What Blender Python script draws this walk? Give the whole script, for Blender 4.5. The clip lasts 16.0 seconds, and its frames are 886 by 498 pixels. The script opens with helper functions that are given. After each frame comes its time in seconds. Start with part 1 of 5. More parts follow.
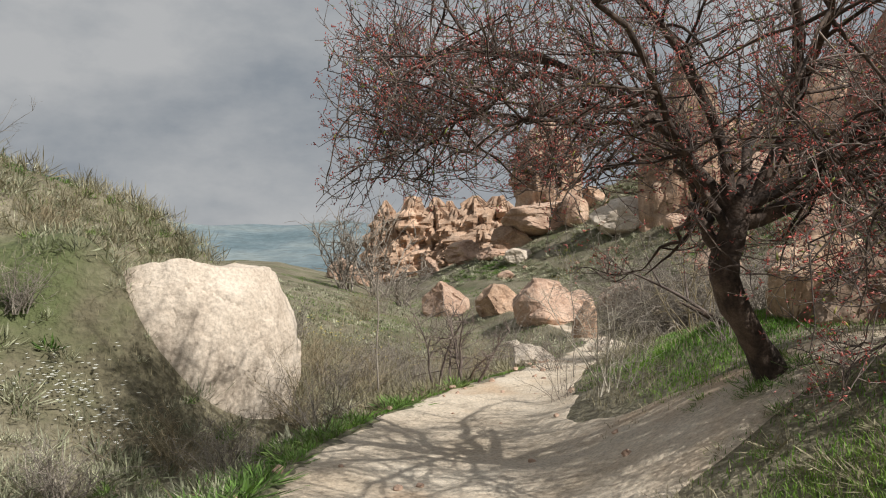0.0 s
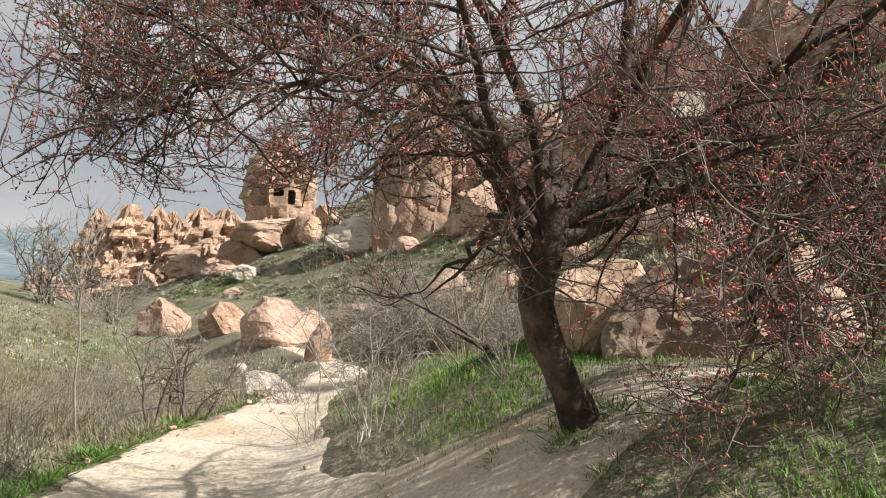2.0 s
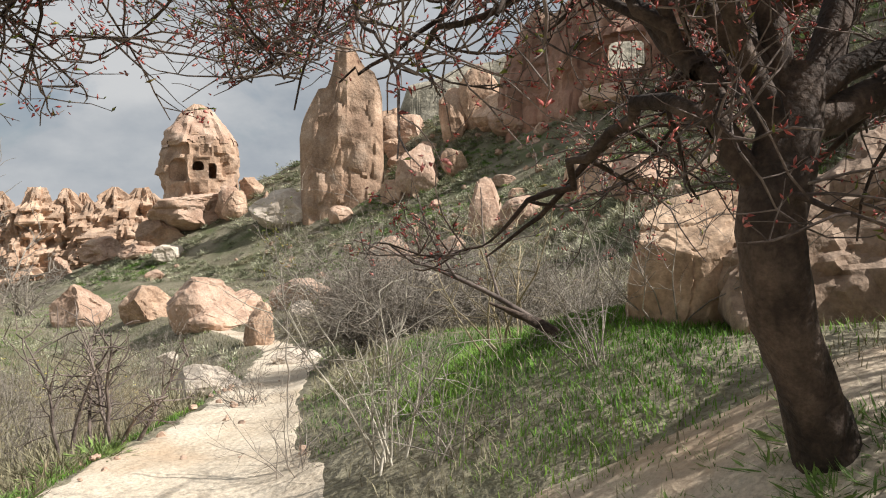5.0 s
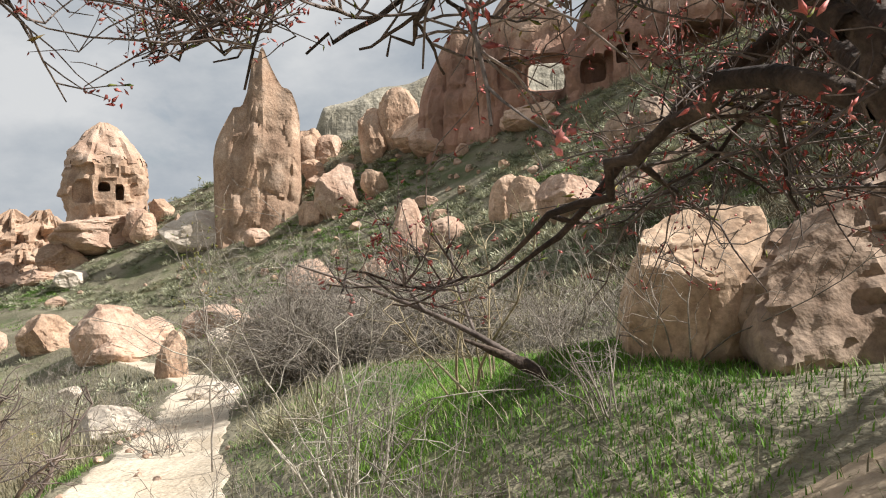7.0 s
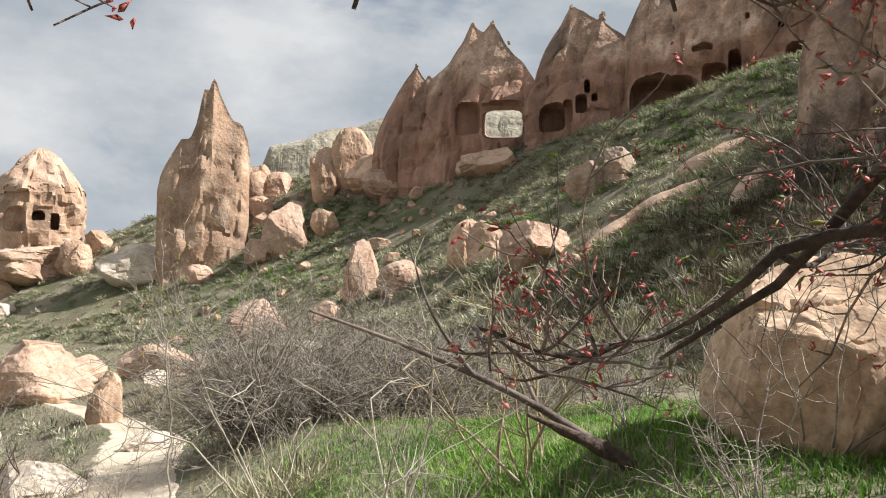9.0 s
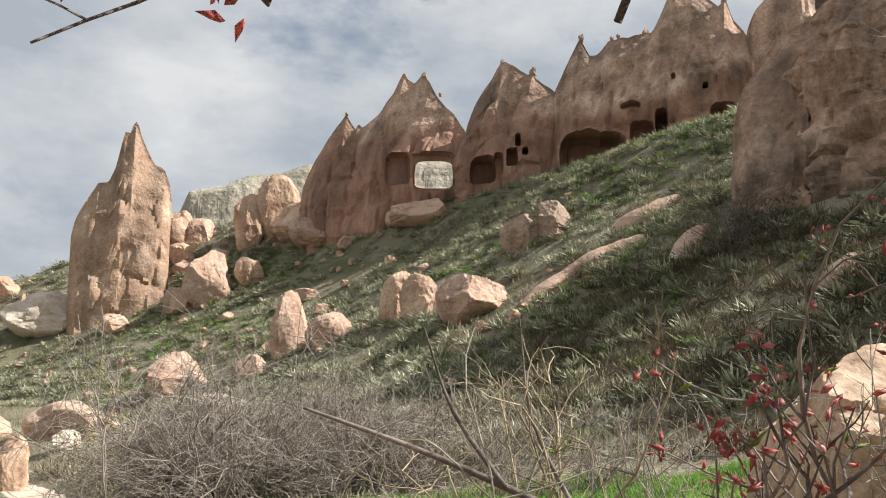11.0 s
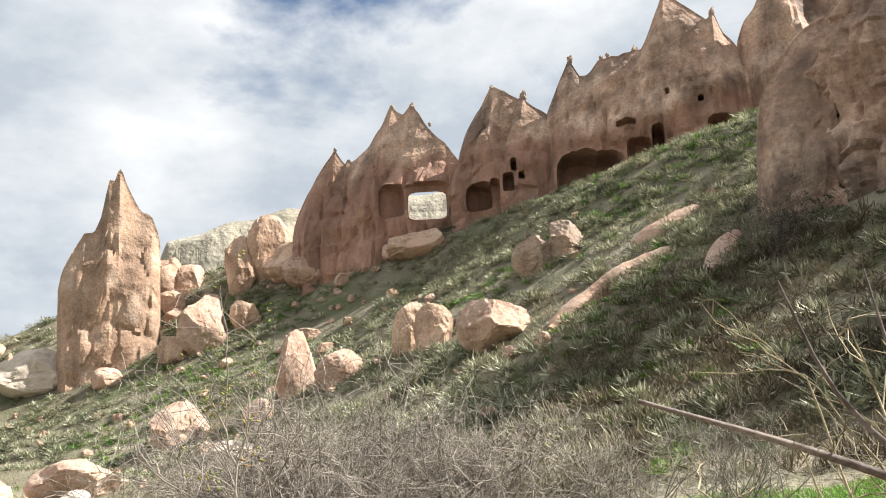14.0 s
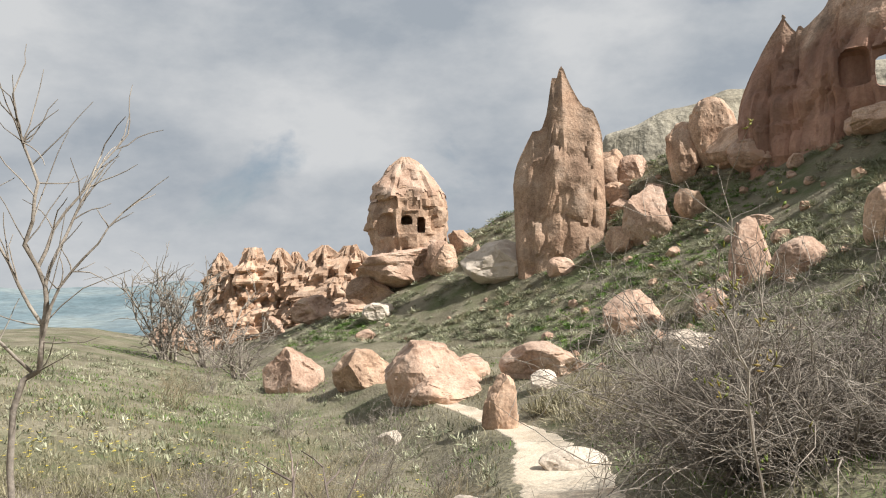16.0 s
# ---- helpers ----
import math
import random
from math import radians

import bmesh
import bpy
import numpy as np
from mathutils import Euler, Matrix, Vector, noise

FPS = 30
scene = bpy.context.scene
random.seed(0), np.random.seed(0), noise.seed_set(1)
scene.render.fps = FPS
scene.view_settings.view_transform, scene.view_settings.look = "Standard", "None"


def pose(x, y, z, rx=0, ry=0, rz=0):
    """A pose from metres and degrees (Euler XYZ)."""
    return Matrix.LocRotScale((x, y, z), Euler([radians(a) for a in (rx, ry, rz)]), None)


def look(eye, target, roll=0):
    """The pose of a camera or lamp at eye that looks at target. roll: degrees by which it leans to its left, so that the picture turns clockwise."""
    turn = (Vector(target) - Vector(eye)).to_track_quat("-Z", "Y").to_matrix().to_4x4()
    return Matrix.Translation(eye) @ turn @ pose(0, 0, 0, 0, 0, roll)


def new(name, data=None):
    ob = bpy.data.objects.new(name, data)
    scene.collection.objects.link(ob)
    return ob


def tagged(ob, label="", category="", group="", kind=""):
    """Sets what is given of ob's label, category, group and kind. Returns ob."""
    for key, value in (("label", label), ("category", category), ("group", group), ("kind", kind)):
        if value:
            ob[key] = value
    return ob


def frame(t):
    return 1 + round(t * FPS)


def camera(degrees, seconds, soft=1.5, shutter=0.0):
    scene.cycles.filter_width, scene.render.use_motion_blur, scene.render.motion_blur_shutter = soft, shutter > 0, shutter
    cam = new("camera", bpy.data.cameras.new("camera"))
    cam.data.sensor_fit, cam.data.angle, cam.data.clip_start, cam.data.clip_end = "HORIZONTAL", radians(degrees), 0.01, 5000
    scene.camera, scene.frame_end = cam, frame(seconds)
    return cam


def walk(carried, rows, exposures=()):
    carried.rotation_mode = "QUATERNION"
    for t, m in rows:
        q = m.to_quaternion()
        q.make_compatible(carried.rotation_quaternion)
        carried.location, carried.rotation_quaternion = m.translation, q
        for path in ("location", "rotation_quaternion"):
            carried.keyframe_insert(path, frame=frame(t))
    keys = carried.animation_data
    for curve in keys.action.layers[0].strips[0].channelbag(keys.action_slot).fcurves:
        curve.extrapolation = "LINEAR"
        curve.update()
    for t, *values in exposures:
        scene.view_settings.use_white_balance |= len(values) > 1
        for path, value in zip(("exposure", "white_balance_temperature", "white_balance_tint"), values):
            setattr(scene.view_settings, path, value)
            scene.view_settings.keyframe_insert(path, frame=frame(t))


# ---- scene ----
# seconds, eye (m), heading clockwise from +y, pitch, roll (degrees)
PATH = [
    (0.0, 0.000, -0.000, 1.600, 9.17, -0.59, -0.77),
    (0.5, 0.065, 0.357, 1.630, 17.40, 0.28, 0.92),
    (1.0, 0.121, 0.719, 1.631, 23.94, 1.87, 2.05),
    (1.5, 0.098, 1.050, 1.590, 25.65, 2.38, 3.05),
    (2.0, 0.175, 1.430, 1.547, 27.59, 0.86, 1.58),
    (2.5, 0.191, 1.804, 1.495, 27.34, -1.99, 1.60),
    (3.0, 0.150, 2.151, 1.452, 26.56, -4.08, 0.09),
    (3.5, 0.163, 2.503, 1.432, 27.94, -3.42, -0.23),
    (4.0, 0.220, 2.856, 1.434, 29.20, -1.16, 0.53),
    (4.2, 0.309, 3.068, 1.417, 29.79, -1.41, -0.47),
    (6.3, 0.785, 4.203, 1.387, 35.96, 0.22, -0.38),
    (6.5, 0.766, 4.277, 1.389, 36.15, 0.15, -0.84),
    (7.0, 0.862, 4.571, 1.408, 38.50, 0.19, -1.71),
    (7.5, 0.983, 4.894, 1.422, 39.44, 0.00, -1.43),
    (8.0, 1.027, 5.225, 1.397, 40.50, 1.10, -0.98),
    (8.2, 1.072, 5.367, 1.381, 40.82, 2.03, -0.81),
    (10.3, 1.132, 6.057, 1.577, 44.45, 4.21, 1.24),
    (10.5, 1.144, 6.186, 1.595, 44.99, 4.62, 0.76),
    (11.0, 1.237, 6.363, 1.577, 47.87, 6.59, 0.60),
    (11.5, 1.169, 6.493, 1.560, 53.75, 8.87, 1.69),
    (12.0, 1.141, 6.702, 1.504, 64.01, 12.65, 3.86),
    (12.5, 1.145, 6.908, 1.471, 70.90, 15.83, 4.03),
    (13.0, 1.227, 7.073, 1.453, 68.47, 14.03, 0.64),
    (13.5, 1.238, 7.434, 1.453, 59.39, 11.39, -1.82),
    (14.0, 1.247, 7.725, 1.424, 49.39, 9.05, -3.04),
    (14.5, 1.235, 7.862, 1.390, 38.87, 7.17, -4.37),
    (15.0, 1.274, 8.006, 1.418, 28.60, 5.86, -3.34),
    (15.5, 1.312, 8.129, 1.449, 22.32, 4.06, -2.24),
    (16.0, 1.339, 8.269, 1.462, 19.69, 2.93, -2.39),
]
cam = camera(55.6, 16.0, soft=1.1)
walk(cam, [(t, pose(x, y, z, 90 + p, 0, -h) @ pose(0, 0, 0, 0, 0, r)) for t, x, y, z, h, p, r in PATH],
     exposures=[(0, 0.1), (1.4, 0.62), (2, 0.58), (4, 0.5), (7, 0.72), (11, 0.85), (12.5, 0.95), (13.5, 1.3), (14.5, 1.15), (16, 0.62)])

# ---- world, sun ----
SUN_AZ, SUN_EL = 134.0, 44.0
world = bpy.data.worlds.new("sky")
scene.world = world
world.use_nodes = True
wn, wl = world.node_tree.nodes, world.node_tree.links
wn.clear()


def wnode(kind, **props):
    n = wn.new(kind)
    for k, v in props.items():
        n.inputs[k].default_value = v
    return n


sky = wn.new("ShaderNodeTexSky")
sky.sky_type = "NISHITA"
sky.sun_disc = False
sky.sun_elevation, sky.sun_rotation = radians(SUN_EL), radians(SUN_AZ)
sky.air_density, sky.dust_density = 1.0, 1.5
coord = wn.new("ShaderNodeTexCoord")
stretch = wn.new("ShaderNodeMapping")
stretch.inputs["Scale"].default_value = (1.0, 1.0, 1.9)
stretch.inputs["Location"].default_value = (3.1, 0.4, 1.2)
wl.new(coord.outputs["Generated"], stretch.inputs["Vector"])
cloud = wnode("ShaderNodeTexNoise", Scale=2.6, Detail=9.0, Roughness=0.55, Distortion=0.35)
wl.new(stretch.outputs["Vector"], cloud.inputs["Vector"])
cover = wn.new("ShaderNodeValToRGB")
cover.color_ramp.elements[0].position, cover.color_ramp.elements[1].position = 0.27, 0.38
wl.new(cloud.outputs["Fac"], cover.inputs["Fac"])
lump = wnode("ShaderNodeTexNoise", Scale=3.6, Detail=10.0, Roughness=0.58, Distortion=0.0)
wl.new(stretch.outputs["Vector"], lump.inputs["Vector"])
shade = wn.new("ShaderNodeValToRGB")
shade.color_ramp.elements[0].position, shade.color_ramp.elements[1].position = 0.36, 0.64
shade.color_ramp.elements[0].color = (4.5, 5.0, 5.6, 1)
shade.color_ramp.elements[1].color = (7.9, 8.05, 8.2, 1)
wl.new(lump.outputs["Fac"], shade.inputs["Fac"])
mixed = wn.new("ShaderNodeMixRGB")
wl.new(cover.outputs["Color"], mixed.inputs["Fac"])
wl.new(sky.outputs["Color"], mixed.inputs["Color1"])
wl.new(shade.outputs["Color"], mixed.inputs["Color2"])
back = wn.new("ShaderNodeBackground")
back.inputs["Strength"].default_value = 0.053
out = wn.new("ShaderNodeOutputWorld")
wl.new(mixed.outputs["Color"], back.inputs["Color"])
wl.new(back.outputs["Background"], out.inputs["Surface"])

sun_data = bpy.data.lights.new("sun", "SUN")
sun_data.energy, sun_data.angle, sun_data.color = 5.0, radians(0.6), (1.0, 0.975, 0.925)
sun = new("sun", sun_data)
ca, sa, ce, se = math.cos(radians(SUN_AZ)), math.sin(radians(SUN_AZ)), math.cos(radians(SUN_EL)), math.sin(radians(SUN_EL))
sun.matrix_world = look((sa * ce * 90, ca * ce * 90, se * 90), (0, 0, 0))


# ---- materials ----
def material(name, colours, scale=3.0, rough=0.9, bump=0.25, fine=30.0, stain=None, stain_scale=0.6, stain_cut=0.58,
             island=0.0, obrand=0.0, metallic=0.0, strata=None, translucent=0.0, bed=None, streak=0.0):
    """Two scales of noise between colours (dark to light), optional stain colour in patches, and a bump of both scales."""
    m = bpy.data.materials.new(name)
    m.use_nodes = True
    nt, lk = m.node_tree.nodes, m.node_tree.links
    bs = nt["Principled BSDF"]
    bs.inputs["Roughness"].default_value = rough
    bs.inputs["Metallic"].default_value = metallic
    tc = nt.new("ShaderNodeTexCoord")
    a = nt.new("ShaderNodeTexNoise")
    a.inputs["Scale"].default_value, a.inputs["Detail"].default_value = scale, 6
    b = nt.new("ShaderNodeTexNoise")
    b.inputs["Scale"].default_value, b.inputs["Detail"].default_value = fine, 4
    for n in (a, b):
        lk.new(tc.outputs["Object"], n.inputs["Vector"])
    add = nt.new("ShaderNodeMath")
    add.operation = "MULTIPLY_ADD"
    lk.new(b.outputs["Fac"], add.inputs[0])
    add.inputs[1].default_value = 0.35
    lk.new(a.outputs["Fac"], add.inputs[2])
    ramp = nt.new("ShaderNodeValToRGB")
    els = ramp.color_ramp.elements
    lo, hi = 0.48, 0.86
    while len(els) < len(colours):
        els.new(0.5)
    for i, c in enumerate(colours):
        els[i].position = lo + (hi - lo) * i / max(1, len(colours) - 1)
        els[i].color = (*c, 1)
    lk.new(add.outputs[0], ramp.inputs["Fac"])
    pit = nt.new("ShaderNodeTexNoise")
    pit.inputs["Scale"].default_value, pit.inputs["Detail"].default_value, pit.inputs["Roughness"].default_value = fine * 2.2, 5, 0.7
    lk.new(tc.outputs["Object"], pit.inputs["Vector"])
    pr_ = nt.new("ShaderNodeMapRange")
    pr_.inputs["From Min"].default_value, pr_.inputs["From Max"].default_value = 0.3, 0.62
    pr_.inputs["To Min"].default_value, pr_.inputs["To Max"].default_value = 0.62, 1.12
    lk.new(pit.outputs["Fac"], pr_.inputs["Value"])
    pv = nt.new("ShaderNodeVectorMath")
    pv.operation = "SCALE"
    lk.new(ramp.outputs["Color"], pv.inputs[0])
    lk.new(pr_.outputs[0], pv.inputs["Scale"])
    col = pv.outputs[0]

    def mixin(fac, other, kind="MIX"):
        mx = nt.new("ShaderNodeMixRGB")
        mx.blend_type = kind
        lk.new(fac, mx.inputs["Fac"])
        lk.new(col, mx.inputs["Color1"])
        mx.inputs["Color2"].default_value = (*other, 1)
        return mx.outputs["Color"]
    if stain:
        s = nt.new("ShaderNodeTexNoise")
        s.inputs["Scale"].default_value, s.inputs["Detail"].default_value, s.inputs["Roughness"].default_value = stain_scale, 8, 0.65
        lk.new(tc.outputs["Object"], s.inputs["Vector"])
        sr = nt.new("ShaderNodeValToRGB")
        sr.color_ramp.elements[0].position, sr.color_ramp.elements[1].position = stain_cut - 0.06, stain_cut + 0.08
        lk.new(s.outputs["Fac"], sr.inputs["Fac"])
        col = mixin(sr.outputs["Color"], stain)
    if bed:
        # a redder bed of rock below a wavy level
        colour, level = bed
        sx = nt.new("ShaderNodeSeparateXYZ")
        lk.new(tc.outputs["Object"], sx.inputs[0])
        wv = nt.new("ShaderNodeMath")
        wv.operation = "MULTIPLY_ADD"
        lk.new(a.outputs["Fac"], wv.inputs[0])
        wv.inputs[1].default_value = 3.2
        lk.new(sx.outputs["Z"], wv.inputs[2])
        mr = nt.new("ShaderNodeMapRange")
        mr.inputs["From Min"].default_value, mr.inputs["From Max"].default_value = level + 2.0, level + 1.1
        mr.inputs["To Max"].default_value = 0.75
        lk.new(wv.outputs[0], mr.inputs["Value"])
        col = mixin(mr.outputs[0], colour)
    if streak:
        mp = nt.new("ShaderNodeMapping")
        mp.inputs["Scale"].default_value = (2.2, 2.2, 0.16)
        lk.new(tc.outputs["Object"], mp.inputs["Vector"])
        sn = nt.new("ShaderNodeTexNoise")
        sn.inputs["Scale"].default_value, sn.inputs["Detail"].default_value, sn.inputs["Roughness"].default_value = 1.0, 6, 0.6
        lk.new(mp.outputs["Vector"], sn.inputs["Vector"])
        sr = nt.new("ShaderNodeMapRange")
        sr.inputs["From Min"].default_value, sr.inputs["From Max"].default_value = 0.54, 0.72
        sr.inputs["To Max"].default_value = streak
        lk.new(sn.outputs["Fac"], sr.inputs["Value"])
        col = mixin(sr.outputs[0], (0.10, 0.07, 0.055))
    if strata:
        mp = nt.new("ShaderNodeMapping")
        mp.inputs["Scale"].default_value = strata
        lk.new(tc.outputs["Object"], mp.inputs["Vector"])
        st = nt.new("ShaderNodeTexNoise")
        st.inputs["Scale"].default_value, st.inputs["Detail"].default_value = 1.0, 7
        lk.new(mp.outputs["Vector"], st.inputs["Vector"])
        sr = nt.new("ShaderNodeMapRange")
        sr.inputs["From Min"].default_value, sr.inputs["From Max"].default_value = 0.3, 0.7
        sr.inputs["To Min"].default_value, sr.inputs["To Max"].default_value = 0.6, 1.15
        lk.new(st.outputs["Fac"], sr.inputs["Value"])
        vm = nt.new("ShaderNodeVectorMath")
        vm.operation = "SCALE"
        lk.new(col, vm.inputs[0])
        lk.new(sr.outputs[0], vm.inputs["Scale"])
        col = vm.outputs[0]
    rnd = None
    if island:
        g = nt.new("ShaderNodeNewGeometry")
        rnd, amt = g.outputs["Random Per Island"], island
    elif obrand:
        g = nt.new("ShaderNodeObjectInfo")
        rnd, amt = g.outputs["Random"], obrand
    if rnd:
        mr = nt.new("ShaderNodeMapRange")
        mr.inputs["To Min"].default_value, mr.inputs["To Max"].default_value = 1 - amt, 1 + amt
        lk.new(rnd, mr.inputs["Value"])
        vm = nt.new("ShaderNodeVectorMath")
        vm.operation = "SCALE"
        lk.new(col, vm.inputs[0])
        lk.new(mr.outputs[0], vm.inputs["Scale"])
        col = vm.outputs[0]
    lk.new(col, bs.inputs["Base Color"])
    if bump:
        bp = nt.new("ShaderNodeBump")
        bp.inputs["Strength"].default_value, bp.inputs["Distance"].default_value = min(1.0, bump * 2.2), 0.14 / scale
        lk.new(add.outputs[0], bp.inputs["Height"])
        lk.new(bp.outputs["Normal"], bs.inputs["Normal"])
    if translucent:
        tl = nt.new("ShaderNodeBsdfTranslucent")
        lk.new(col, tl.inputs["Color"])
        ms = nt.new("ShaderNodeMixShader")
        ms.inputs[0].default_value = translucent
        lk.new(bs.outputs[0], ms.inputs[1])
        lk.new(tl.outputs[0], ms.inputs[2])
        lk.new(ms.outputs[0], nt["Material Output"].inputs["Surface"])
    return m


M_GROUND = material("meadow_soil", [(0.115, 0.10, 0.06), (0.185, 0.163, 0.105), (0.26, 0.228, 0.158)], 0.5, 0.95, 0.5, 9.0,
                    stain=(0.09, 0.105, 0.04), stain_scale=0.3, stain_cut=0.57)
M_PATH = material("trodden_tuff", [(0.451, 0.361, 0.262), (0.566, 0.471, 0.361), (0.631, 0.545, 0.435)], 0.9, 0.95, 0.22, 16.0,
                  stain=(0.46, 0.33, 0.22), stain_scale=0.5, stain_cut=0.6)
M_PALE = material("pale_tuff", [(0.33, 0.205, 0.14), (0.47, 0.32, 0.235), (0.56, 0.42, 0.325)], 0.9, 0.92, 0.35, 7.0,
                  stain=(0.50, 0.31, 0.21), stain_scale=0.5, stain_cut=0.58, obrand=0.10)
M_PINK = material("pink_tuff", [(0.37, 0.23, 0.15), (0.52, 0.345, 0.235), (0.63, 0.455, 0.335)], 0.8, 0.92, 0.4, 6.0,
                  stain=(0.26, 0.17, 0.12), stain_scale=0.4, stain_cut=0.6, obrand=0.12, strata=(0.9, 0.9, 0.3))
M_CLIFF = material("weathered_cliff_tuff", [(0.31, 0.185, 0.125), (0.49, 0.32, 0.225), (0.62, 0.445, 0.335)], 0.45, 0.94, 0.4, 4.0,
                   stain=(0.17, 0.115, 0.085), stain_scale=0.33, stain_cut=0.56, obrand=0.06, strata=(1.1, 1.1, 0.22), streak=0.45)
M_RIDGE = material("bedded_cliff_tuff", [(0.31, 0.185, 0.125), (0.49, 0.32, 0.225), (0.62, 0.445, 0.335)], 0.45, 0.94, 0.4, 4.0,
                   stain=(0.17, 0.115, 0.085), stain_scale=0.33, stain_cut=0.57, obrand=0.06, strata=(1.1, 1.1, 0.22), bed=((0.31, 0.165, 0.115), 12.6), streak=0.4)
M_WHITE = material("white_tuff", [(0.47, 0.385, 0.305), (0.56, 0.47, 0.38), (0.63, 0.54, 0.45)], 1.6, 0.9, 0.3, 12.0)
M_DARKROCK = material("lichened_tuff", [(0.24, 0.16, 0.11), (0.36, 0.26, 0.19), (0.46, 0.35, 0.27)], 1.2, 0.93, 0.4, 8.0,
                      stain=(0.18, 0.13, 0.1), stain_scale=0.7, stain_cut=0.55)
M_TAN = material("tan_tuff", [(0.34, 0.22, 0.14), (0.50, 0.35, 0.24), (0.62, 0.47, 0.35)], 1.3, 0.92, 0.35, 9.0, stain=(0.40, 0.24, 0.14), stain_scale=0.8, stain_cut=0.55)
M_MESA = material("layered_limestone", [(0.24, 0.205, 0.145), (0.34, 0.30, 0.225), (0.43, 0.385, 0.305)], 0.05, 0.95, 0.3, 0.6, strata=(0.01, 0.01, 0.42))
# blue-grey that stands in for the air's haze over the far land
M_HAZE_TINT = material("haze_tinted_distance", [(0.10, 0.15, 0.17), (0.15, 0.20, 0.22), (0.22, 0.26, 0.26)], 0.004, 1.0, 0.0, 0.02)
M_BARK = material("dark_bark", [(0.028, 0.018, 0.013), (0.07, 0.046, 0.034), (0.14, 0.098, 0.073)], 5.0, 0.9, 1.0, 40.0, strata=(14, 14, 2.5))
M_TWIG = material("grey_twig", [(0.156, 0.129, 0.101), (0.265, 0.226, 0.187), (0.374, 0.328, 0.273)], 6.0, 0.85, 0.3, 40.0, island=0.35)
M_PALETWIG = material("bleached_twig", [(0.30, 0.26, 0.20), (0.46, 0.41, 0.33), (0.60, 0.55, 0.46)], 6.0, 0.85, 0.3, 40.0, island=0.2)
M_TREETWIG = material("brown_twig", [(0.07, 0.05, 0.04), (0.15, 0.112, 0.095), (0.27, 0.215, 0.18)], 6.0, 0.8, 0.3, 40.0, island=0.3)
M_STRAW = material("straw_twig", [(0.218, 0.164, 0.0936), (0.328, 0.265, 0.164), (0.39, 0.328, 0.218)], 6.0, 0.85, 0.2, 40.0, island=0.3)
M_BUD = material("red_bud", [(0.32, 0.045, 0.035), (0.48, 0.10, 0.08), (0.68, 0.32, 0.28)], 5.0, 0.6, 0.0, 40.0, island=0.35, translucent=0.2)
M_YOUNG = material("young_leaf", [(0.14, 0.2, 0.03), (0.24, 0.27, 0.05), (0.36, 0.24, 0.06)], 3.0, 0.6, 0.0, 30.0, island=0.3, translucent=0.3)
M_GRASS = material("spring_grass", [(0.07, 0.165, 0.015), (0.135, 0.28, 0.03), (0.25, 0.37, 0.065)], 0.8, 0.7, 0.0, 10.0, island=0.4, translucent=0.3)
M_DRY = material("dry_grass", [(0.168, 0.148, 0.0842), (0.274, 0.242, 0.148), (0.365, 0.323, 0.211)], 0.6, 0.8, 0.0, 8.0, island=0.35, translucent=0.15)
M_SCRUB = material("grey_green_scrub", [(0.10, 0.11, 0.06), (0.31, 0.315, 0.20), (0.54, 0.52, 0.38)], 0.9, 0.85, 0.0, 5.0, island=0.45, translucent=0.1)
M_HERB = material("green_herb", [(0.07, 0.14, 0.02), (0.14, 0.24, 0.05), (0.24, 0.32, 0.09)], 0.5, 0.75, 0.0, 8.0, island=0.35, translucent=0.2)
M_DARKLEAF = material("dull_leaf", [(0.05, 0.05, 0.03), (0.09, 0.085, 0.05), (0.14, 0.13, 0.075)], 0.8, 0.8, 0.0, 8.0, island=0.4, translucent=0.1)
# brown of dead grass, taken darker to carry the bank's shade as well
M_BROWN = material("shade_browned_dead_grass", [(0.0702, 0.0527, 0.0281), (0.133, 0.102, 0.0597), (0.211, 0.168, 0.105)], 0.5, 0.85, 0.0, 8.0, island=0.4, translucent=0.1)
M_YELLOW = material("yellow_petal", [(0.55, 0.42, 0.03), (0.7, 0.55, 0.05)], 3.0, 0.6, 0.0, island=0.2)
M_WHITEFL = material("white_petal", [(0.7, 0.7, 0.62), (0.8, 0.8, 0.74)], 3.0, 0.6, 0.0, island=0.15)

# ---- ground shape ----
RNG = np.random.default_rng(5)


def lerp(v, xs, ys):
    return np.interp(v, xs, ys)


def ss(a, b, v):
    q = np.clip((v - a) / (b - a), 0, 1)
    return q * q * (3 - 2 * q)


PATH_Y = [-14, 0, 4, 6.6, 9.1, 12.5, 15, 18.6, 23, 28, 34]
PATH_X = [-1.0, 0.2, 0.65, 1.0, 1.85, 3.75, 5.0, 6.6, 8.3, 9.0, 9.2]
PATH_W = [1.3, 1.35, 1.35, 1.3, 1.05, 0.6, 0.55, 0.75, 0.45, 0.35, 0.2]   # half widths
PATH_Z = [0.3, 0.0, -0.12, -0.2, -0.3, -0.42, -0.7, -1.1, -1.4, -1.6, -1.7]


def wob(x, y, k, seed=0.0):
    """Cheap smooth unevenness from a few crossed sines."""
    return (np.sin(k * x * 1.1 + 1.7 * np.sin(k * y * 0.63 + seed)) + np.sin(k * y * 0.93 + seed * 2.1 + 1.3 * np.sin(k * x * 0.71))
            + 0.6 * np.sin(k * (x + y) * 1.9 + seed) + 0.5 * np.sin(k * (x - 1.3 * y) * 2.3 + 2 * seed)) / 3.1


def path_centre(y):
    yy = np.asarray(y, float)
    acc = 0
    for d in (-1.2, -0.6, 0, 0.6, 1.2):
        acc = acc + np.interp(yy + d, PATH_Y, PATH_X)
    return acc / 5


